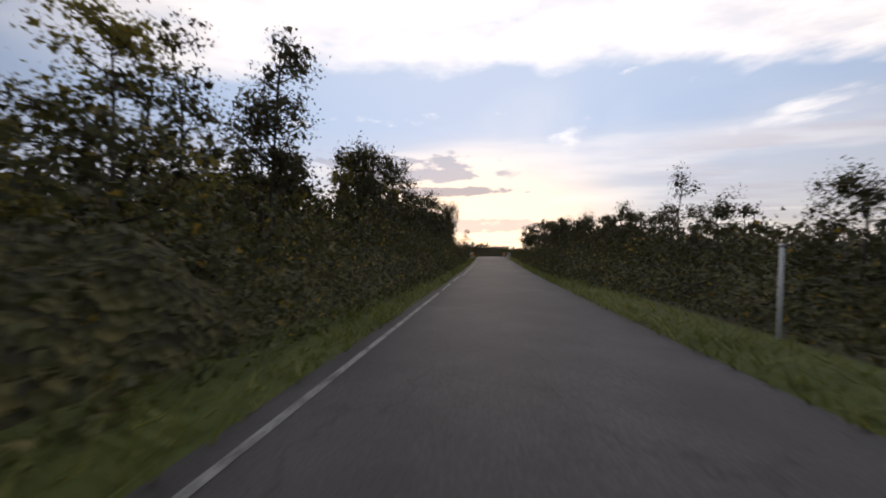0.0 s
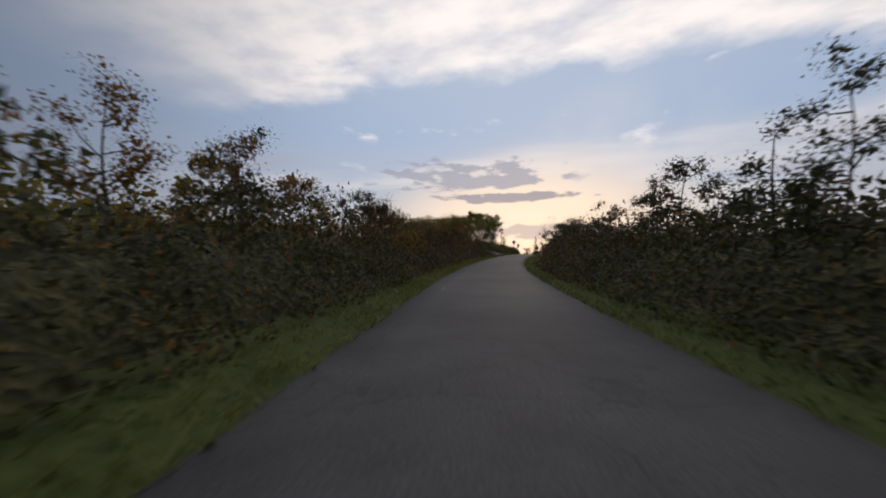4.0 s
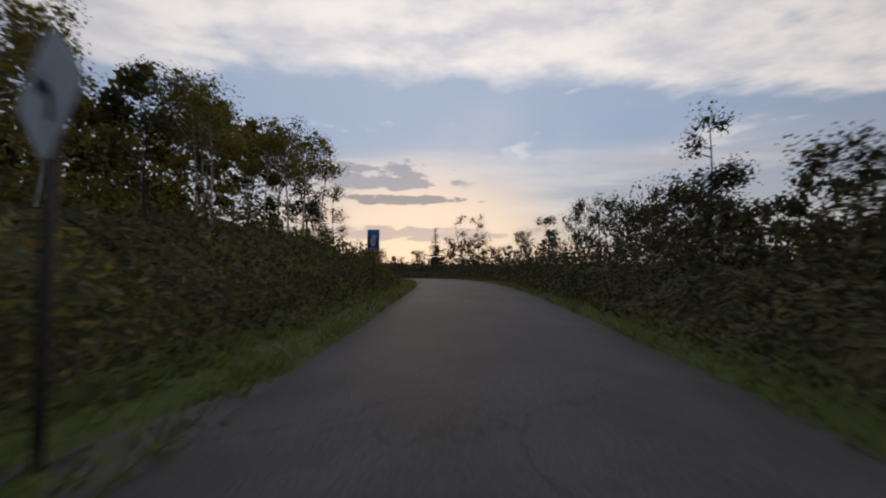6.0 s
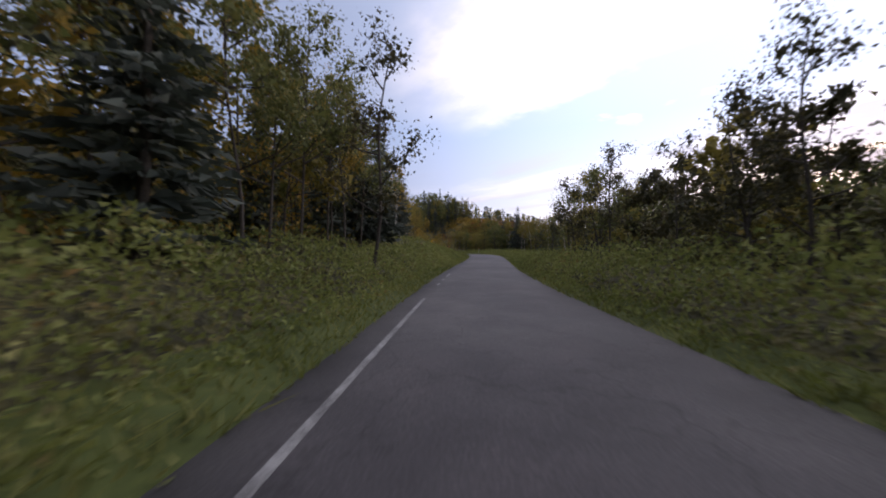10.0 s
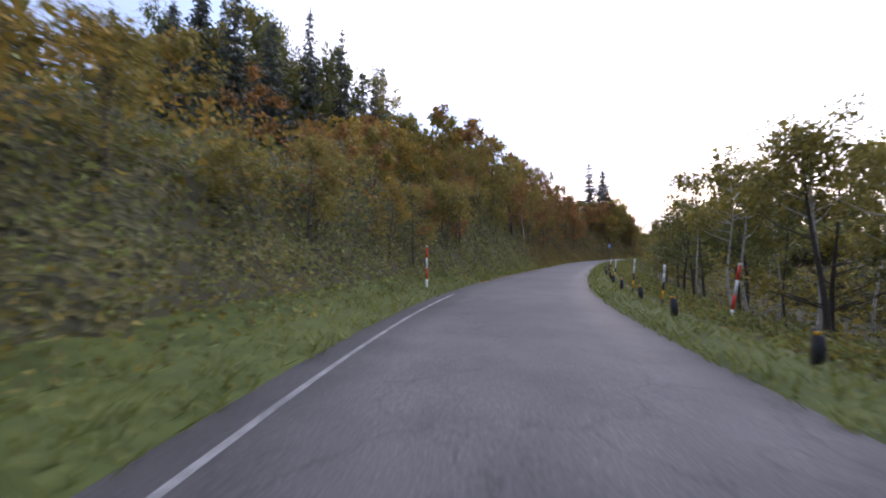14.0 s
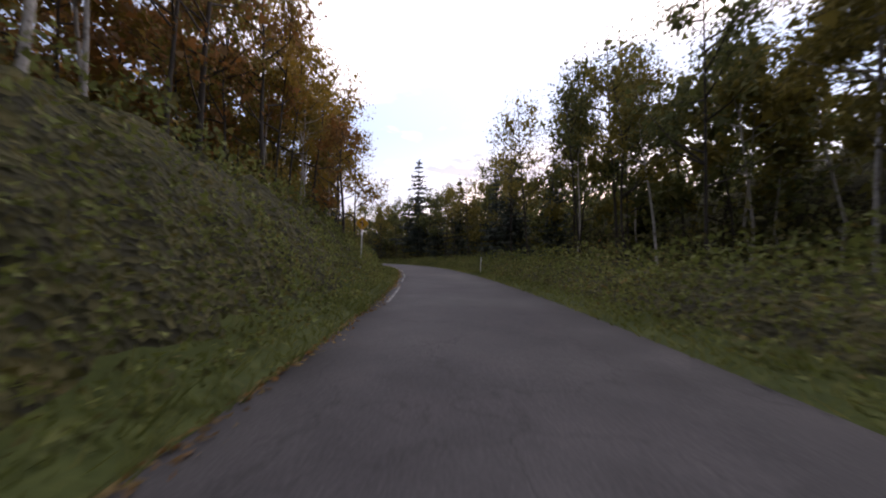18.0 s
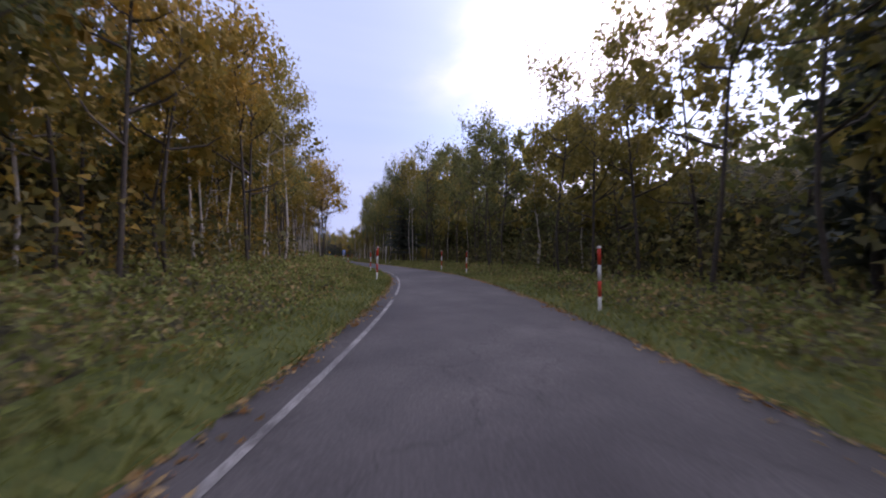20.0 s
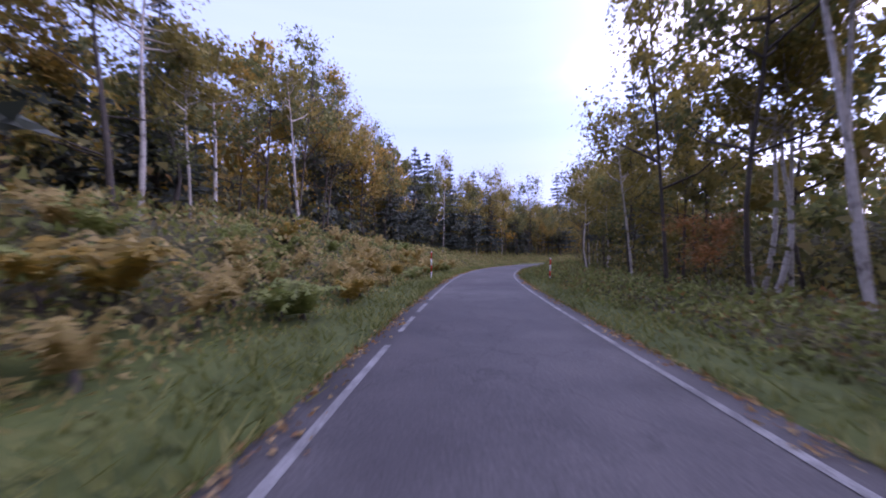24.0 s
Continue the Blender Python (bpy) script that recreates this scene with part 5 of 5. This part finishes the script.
FAINT = grainy("faded_road_paint", [(0.35, (0.09, 0.088, 0.09)), (0.62, (0.26, 0.26, 0.26))], 3.0, 0.75, 0.2, fine=12)
bar_on_road("road_line", 4.3, 5.25, -1.15, 0.06, 0.85, 443, FAINT, "mostly worn-off edge line on the asphalt", crown(-1.15))
bar_on_road("road_line", 21.9, 22.6, -1.2, 0.07, 0.88, 444, FAINT, "broken faded edge line on the asphalt", crown(-1.2))
bar_on_road("road_line", 1.72, 2.35, -1.55, 0.11, 0.05, 442, FAINT, "faded edge line on the asphalt", crown(-1.6))
bar_on_road("road_line", 22.6, 23.0, -1.15, 0.09, 0.35, 445, FAINT, "faded edge line on the asphalt", crown(-1.15))
bar_on_road("road_line", 23.0, 26, -1.13, 0.1, 0.06, 446, FAINT, "faded edge line on the asphalt", crown(-1.13))
bar_on_road("road_line", 13.34, 14.35, -1.75, 0.09, 0.1, 441, FAINT, "thin faded edge line on the asphalt", crown(-1.75))
bar_on_road("road_line", 15.2, 17.3, -1.5, 0.07, 0.9, 440, FAINT, "almost worn-off edge line on the asphalt", crown(-1.5))


def slab(name, outline, lift, mat, label, category):
    """A flat piece of the setting from road coordinates."""
    v = []
    for s, d in outline:
        x, y, z = at(s, d)
        v.append((x, y, z + (lift if d < -2.3 else 0.004) + float(ground_z(s, np.array(float(d))))))
    n = len(v) // 2
    f = [(i, i + 1, 2 * n - 2 - i, 2 * n - 1 - i) for i in range(n - 1)]
    ob = new(name, mesh_of(name, v, f, [mat]))
    return tagged(ob, label, category, kind="structure")


side = [(186.5, -1.98), (189, -3.2), (190.5, -5), (191.3, -9), (192, -16), (192.5, -30)]
back = [(199, -30), (198, -16), (197.2, -9), (197.6, -5), (199, -3.2), (202, -1.98)]
slab("side_road", side + back, 0.065, ASPHALT, "side road of grey asphalt joining the road", "road")
v, f = [], []
for s in np.linspace(51.9, 57.1, 14):
    for d in (-2.5, -1.0, 0.4, 1.8, 2.75):
        x, y, z = at(s, d)
        v.append((x, y, z + crown(d) + 0.006))
f = [(i * 5 + j, i * 5 + j + 1, i * 5 + j + 6, i * 5 + j + 5) for i in range(13) for j in range(4)]
tagged(new("bridge_deck", mesh_of("bridge_deck", v, f, [CONCRETE])), "short bridge deck of scuffed grey concrete", "bridge", kind="structure")


# ---- roadside things ----
def box(x0, x1, y0, y1, z0, z1):
    v = np.array([(x, y, z) for x in (x0, x1) for y in (y0, y1) for z in (z0, z1)], float)
    return v, np.array([(0, 1, 3, 2), (4, 6, 7, 5), (0, 4, 5, 1), (2, 3, 7, 6), (0, 2, 6, 4), (1, 5, 7, 3)])


def rod(x, y, z0, z1, r, sides=10, r1=None):
    return tube([(x, y, z0), (x, y, z0 + 0.001), (x, y, z1 - 0.001), (x, y, z1), (x, y, z1 + r * 0.15)], [r * 0.9, r, r1 or r, (r1 or r) * 0.9, 0.001], sides)


def piece(name, shape, mat, parent, label="", smooth=False):
    v, f = shape
    return part(name, mesh_of(name, v, f, [mat], smooth=smooth), parent, label)


def stand(root, s, d, lean=0.0, tip=0.0, lift=0.0):
    """Puts a thing on the ground at road coordinates, its front to oncoming traffic."""
    x, y, z = at(s, d)
    th = math.degrees(float(np.interp(s, S, TH)))
    root.matrix_basis = pose(float(x), float(y), float(z) + float(ground_z(s, np.array(float(d)))) + lift, tip, lean, th)
    return root


def snow_pole(s, d, tall, lean=0.0):
    root = tagged(new("snow_pole"), "red and white banded snow pole standing in the verge", "marker pole", "snow poles along the road")
    bands = 4
    for q in range(bands):
        z0, z1 = tall * q / bands - (0.3 if q == 0 else 0), tall * (q + 1) / bands
        piece("band", rod(0, 0, z0, z1, 0.04), WHITE if q % 2 == 0 else RED, root, smooth=True)
    piece("cap", rod(0, 0, tall + 0.006, tall + 0.06, 0.047), WHITE, root, smooth=True)
    return stand(root, s, d, lean)


def white_pole(s, d, tall, lean=3.0):
    root = tagged(new("marker_pole"), "slender white pole leaning beside the road", "marker pole")
    piece("pole", rod(0, 0, -0.3, tall - 0.06, 0.032), WHITE, root, smooth=True)
    piece("cap", rod(0, 0, tall - 0.06, tall, 0.038), STEEL, root, smooth=True)
    return stand(root, s, d, lean)


def delineator(s, d, tall, lean=4.0):
    root = tagged(new("delineator_post"), "black and white banded post leaning at the curve", "marker pole", "posts round the curve")
    for q in range(5):
        z0, z1 = tall * q / 5 - (0.25 if q == 0 else 0), tall * (q + 1) / 5
        piece("band", rod(0, 0, z0, z1, 0.03), WHITE if q >= 3 else (YELLOW if q == 1 else BLACK), root, smooth=True)
    return stand(root, s, d, lean)


def bollard(s, d, turn):
    root = tagged(new("sleeved_stake"), "short stake wrapped in a black sleeve on the grass verge", "bollard", "stakes round the curve")
    piece("stake", rod(0, 0, -0.2, 0.62, 0.045), DARKPOST, root, smooth=True)
    piece("sleeve", tube([(0.05, 0, 0.08), (0.05, 0, 0.1), (0.06, 0, 0.3), (0.05, 0, 0.5), (0.05, 0, 0.52)], [0.055, 0.08, 0.088, 0.078, 0.04], 9), BLACK, root, smooth=True)
    piece("reflector", box(-0.05, 0.05, -0.06, -0.045, 0.53, 0.58), YELLOW, root)
    stand(root, s, d, random.uniform(-6, 6), turn)
    root.matrix_basis = root.matrix_basis @ Matrix.Diagonal((0.78, 0.78, 0.85, 1))
    return root


def tri_mesh(name, pts, y0, mat, parent, label=""):
    """A flat cut-out shape from an outline of x, z corners."""
    bm = bmesh.new()
    vs = [bm.verts.new((x, y0, z)) for x, z in pts]
    face = bm.faces.new(vs)
    out = bmesh.ops.extrude_face_region(bm, geom=[face])
    bmesh.ops.translate(bm, verts=[q for q in out["geom"] if isinstance(q, bmesh.types.BMVert)], vec=(0, -0.003, 0))
    bmesh.ops.recalc_face_normals(bm, faces=bm.faces)
    me = bpy.data.meshes.new(name)
    bm.to_mesh(me)
    bm.free()
    me.materials.append(mat)
    return part(name, me, parent, label)


def diamond_sign(s, d, centre, half, turn_left=False, post=STEEL, lean=0.0, face=YELLOW, label="yellow diamond warning sign with a black curve arrow on a post"):
    root = tagged(new("warning_sign"), label, "road sign", "curve warning signs")
    piece("post", rod(0, 0.03, -0.4, centre + half * 0.5, 0.035), post, root, smooth=True)
    pts = []
    for a in range(4):
        ang = math.pi / 2 * a
        for e in (-0.13, 0.13):
            pts.append((half * math.cos(ang + e) * (1 - abs(e) * 0.25), centre + half * math.sin(ang + e) * (1 - abs(e) * 0.25)))
    tri_mesh("rim", [(x * 1.04, centre + (z - centre) * 1.04) for x, z in pts], 0.004, STEEL, root)
    plate = tri_mesh("plate", pts, 0.0, face, root)
    sg = -1 if turn_left else 1
    arrow = [(-0.24, -0.44), (-0.08, -0.44), (-0.07, -0.22), (-0.01, -0.05), (0.1, 0.06), (0.22, 0.11), (0.26, -0.02), (0.46, 0.24), (0.16, 0.4), (0.19, 0.27), (0.02, 0.2), (-0.14, 0.04), (-0.22, -0.16)]
    tri_mesh("arrow", [(sg * x * half, centre + z * half) for x, z in arrow], -0.008, BLACK, plate)
    piece("bracket", box(-0.06, 0.06, 0.004, 0.03, centre - 0.05, centre + 0.05), STEEL, root)
    return stand(root, s, d, lean)


def blue_sign(s, d, bottom, wide, high, post, lean=0.0):
    root = tagged(new("information_sign"), "blue upright information sign with a white map shape on a post", "road sign", "blue signs")
    piece("post", rod(0, 0.03, -0.4, bottom + high * 0.7, 0.035), post, root, smooth=True)
    w = wide / 2
    piece("border", box(-w, w, -0.006, 0.006, bottom, bottom + high), WHITE, root)
    plate = piece("plate", box(-w + 0.018, w - 0.018, -0.012, -0.007, bottom + 0.018, bottom + high - 0.018), BLUE, root)
    shape = [(-0.1, -0.02), (0.12, 0.05), (0.2, 0.3), (0.14, 0.5), (0.28, 0.62), (0.1, 0.86), (-0.1, 0.8), (-0.16, 0.55), (-0.28, 0.4), (-0.2, 0.1)]
    tri_mesh("map_shape", [(x * wide, bottom + high * (0.18 + 0.72 * z * 0.95)) for x, z in shape], -0.014, WHITE, plate)
    for q in range(3):
        piece("lettering_bar", box(-0.3 * wide + q * 0.21 * wide, -0.3 * wide + q * 0.21 * wide + 0.15 * wide, -0.017, -0.013, bottom + high * 0.06, bottom + high * 0.12), WHITE, plate)
    return stand(root, s, d, lean)


def plain_panel(s, d, bottom, wide, high):
    root = tagged(new("notice_board"), "pale blank rectangular notice board on a thin dark post", "sign board")
    piece("post", rod(0, 0.03, -0.4, bottom + high * 0.8, 0.028), DARKPOST, root, smooth=True)
    piece("panel", box(-wide / 2, wide / 2, -0.008, 0.008, bottom, bottom + high), PANEL, root)
    piece("rim", box(-wide / 2 - 0.012, wide / 2 + 0.012, 0.009, 0.018, bottom - 0.012, bottom + high + 0.012), STEEL, root)
    return stand(root, s, d, 0)


def crash_drum(s, d):
    root = tagged(new("crash_drum"), "orange-topped drum with a red and white chequered band at the bridge", "crash drum", "drums at the bridge")
    body = piece("body", tube([(0, 0, 0), (0, 0, 0.02), (0, 0, 0.5), (0, 0, 0.52)], [0.18, 0.2, 0.2, 0.19], 20), WHITE, root, smooth=True)
    piece("cap", tube([(0, 0, 0.5), (0, 0, 0.52), (0, 0, 0.74), (0, 0, 0.78), (0, 0, 0.785)], [0.19, 0.222, 0.215, 0.17, 0.001], 20), ORANGE, root, smooth=True)
    for r in range(3):
        for c in range(0, 10):
            a0, a1 = (c + (r % 2) * 0.5) * 0.6283, (c + (r % 2) * 0.5 + 0.5) * 0.6283
            z0, z1 = 0.03 + r * 0.155, 0.03 + (r + 1) * 0.155
            rr = 0.2045
            v = [(rr * math.cos(a), rr * math.sin(a), z) for z in (z0, z1) for a in (a0, (a0 + a1) / 2, a1)]
            piece("check", (np.array(v), np.array([(0, 1, 4, 3), (1, 2, 5, 4)])), RED, body)
    return stand(root, s, d)


crash_drum(51.7, -2.45)
crash_drum(60.9, 2.6)
plain_panel(59.7, -2.75, 1.85, 0.42, 0.78)


def baluster_rail(s0, s1, d):
    """White steel parapet with thin upright bars, its top knocked out of line."""
    root = tagged(new("bridge_railing"), "bent white steel bridge railing with thin upright bars", "railing", "railings of the bridge")
    n = 7
    base = np.array(at((s0 + s1) / 2, d), float)

    def loc(s, h, out=0.0):
        x, y, z = at(s, d + out)
        return np.array((x, y, z + h)) - base

    bend = lambda s: -0.10 * math.sin((s - s0) * 1.7) - (0.14 if s < s0 + 0.8 else 0)
    tops = [loc(s, 0.86 + bend(s) * 0.8, bend(s)) for s in np.linspace(s0, s1, 22)]
    piece("top_rail", tube(tops, [0.045] * 22, 8), WHITE, root, smooth=True)
    low = [loc(s, 0.16, 0) for s in np.linspace(s0, s1, 8)]
    piece("bottom_rail", tube(low, [0.028] * 8, 6), WHITE, root, smooth=True)
    for s in np.linspace(s0 + 0.1, s1 - 0.1, 4):
        piece("post", tube([loc(s, -0.3), loc(s, 0.3, bend(s) * 0.4), loc(s, 0.85 + bend(s) * 0.8, bend(s))], [0.05, 0.05, 0.045], 6), WHITE, root)
    for s in np.arange(s0 + 0.28, s1 - 0.1, 0.17):
        piece("baluster", tube([loc(s, 0.16), loc(s, 0.86 + bend(s) * 0.8, bend(s))], [0.013, 0.013], 5), WHITE, root)
    root.matrix_basis = Matrix.Translation(base)
    return root


def bar_rail(s0, s1, d):
    """Four long white pipes on posts."""
    root = tagged(new("bridge_railing"), "white bridge railing of four long pipes", "railing", "railings of the bridge")
    base = np.array(at((s0 + s1) / 2, d), float)

    def loc(s, h):
        x, y, z = at(s, d + (s1 - s) * 0.06)
        return np.array((x, y, z + h)) - base

    for h in (0.18, 0.4, 0.62, 0.84):
        piece("rail", tube([loc(s, h + 0.02 * math.sin(s * 2 + h * 5)) for s in np.linspace(s0, s1, 8)], [0.026] * 8, 7), WHITE, root, smooth=True)
    for s in np.linspace(s0 + 0.2, s1 - 0.2, 4):
        piece("post", tube([loc(s, -0.3), loc(s, 0.86)], [0.035, 0.03], 6), DARKPOST, root)
    root.matrix_basis = Matrix.Translation(base)
    return root


baluster_rail(53.2, 58.2, -2.72)
bar_rail(53.0, 58.4, 2.85)
for d0, d1 in ((-2.95, -2.5), (2.72, 3.2)):
    v = []
    for s in np.linspace(51.5, 58.5, 8):
        for d, h in ((d0, -0.6), (d0, 0.13), (d1, 0.13), (d1, -0.1)):
            x, y, z = at(s, d)
            v.append((x, y, z + h))
    f = [(i * 4 + j, i * 4 + j + 1, i * 4 + j + 5, i * 4 + j + 4) for i in range(7) for j in range(3)] + [(0, 1, 2, 3), (28, 31, 30, 29)]
    tagged(new("bridge_kerb", mesh_of("bridge_kerb", v, f, [CONCRETE])), "low concrete kerb of the bridge", "kerb", kind="structure")

for s, d, h, lean in ((266, -4.0, 1.85, 1), (273.2, -2.75, 1.25, 2), (299.5, -4.4, 1.7, 0), (400, -3.75, 1.65, 1), (409, -2.45, 1.7, 2), (438.2, -2.7, 1.75, 1), (444, -3.15, 1.8, 0),
                      (449.6, -4.1, 1.65, -6), (453.2, -3.9, 1.65, 0), (458.9, -3.8, 1.55, 0), (474.8, -3.2, 1.65, 0)):
    snow_pole(s, d, h, lean)
for s, d, h, lean in ((679, -2.6, 1.75, 2), (684, -2.6, 1.7, 1), (689.8, -2.65, 1.6, 0), (712, -2.75, 1.5, -3), (734, -3.4, 1.5, 0), (752.3, -2.7, 1.65, 0), (771.6, -2.7, 1.65, 1),
                      (791, -2.75, 1.65, 0), (812, -2.6, 1.5, 0)):
    snow_pole(s, d, h, lean)
for s, d, h, lean in ((264.5, 5.0, 1.6, 3), (273.5, 4.9, 1.15, 3), (299, 5.0, 1.4, 3), (409, 4.8, 1.45, 2), (440.5, 4.9, 1.5, 2), (684.2, 3.75, 1.6, 1), (690.2, 3.6, 1.7, 1), (733.6, 3.42, 1.5, 2),
                      (752.9, 3.4, 1.5, 2), (772, 3.4, 1.2, 3), (790.6, 3.75, 1.2, 3), (810, 3.8, 1.15, 2), (668, 3.6, 1.5, 0)):
    snow_pole(s, d, h, lean)
for s, d, h in ((6.2, 4.6, 1.55), (170.2, 4.3, 1.5), (180.2, 4.0, 1.45), (717, 3.5, 2.9), (760.8, 3.8, 3.4), (711.4, 3.0, 0.5), (618.5, 3.9, 1.2)):
    white_pole(s, d, h)
for s in (459.5, 463.2, 467.0, 470.6, 474.0, 477.4, 480.8, 484.2, 487.6, 491, 494.4, 497.8, 501.2, 505.0):
    bollard(s, 3.95 + 0.15 * math.sin(s), random.uniform(-5, 5))
for s, d, h in ((463.8, 4.9, 1.5), (473.2, 4.4, 1.2), (476.3, 4.2, 1.3), (484, 4.2, 1.2), (493, 4.2, 1.2)):
    delineator(s, d, h)
snow_pole(474.0, 6.3, 1.7, 9)

near_sign = diamond_sign(200.02, -2.62, 2.38, 0.42, True, DARKPOST, face=PANEL, label="pale diamond curve sign with a dark arrow on a dark post")
near_sign.matrix_basis = near_sign.matrix_basis @ Matrix.Rotation(radians(-20), 4, "Z")
blue_sign(212.2, -3.4, 1.75, 0.5, 0.85, DARKPOST)
diamond_sign(419.2, -4.2, 2.9, 0.45, False, DARKPOST)
blue_sign(544.2, -2.48, 2.45, 0.54, 0.82, DARKPOST, 2)
diamond_sign(613.8, -4.0, 2.7, 0.36, True, WHITE, 2)
blue_sign(720.8, -2.75, 1.52, 0.5, 0.8, WHITE)
diamond_sign(788, -2.75, 2.75, 0.42, False, WHITE, 3)
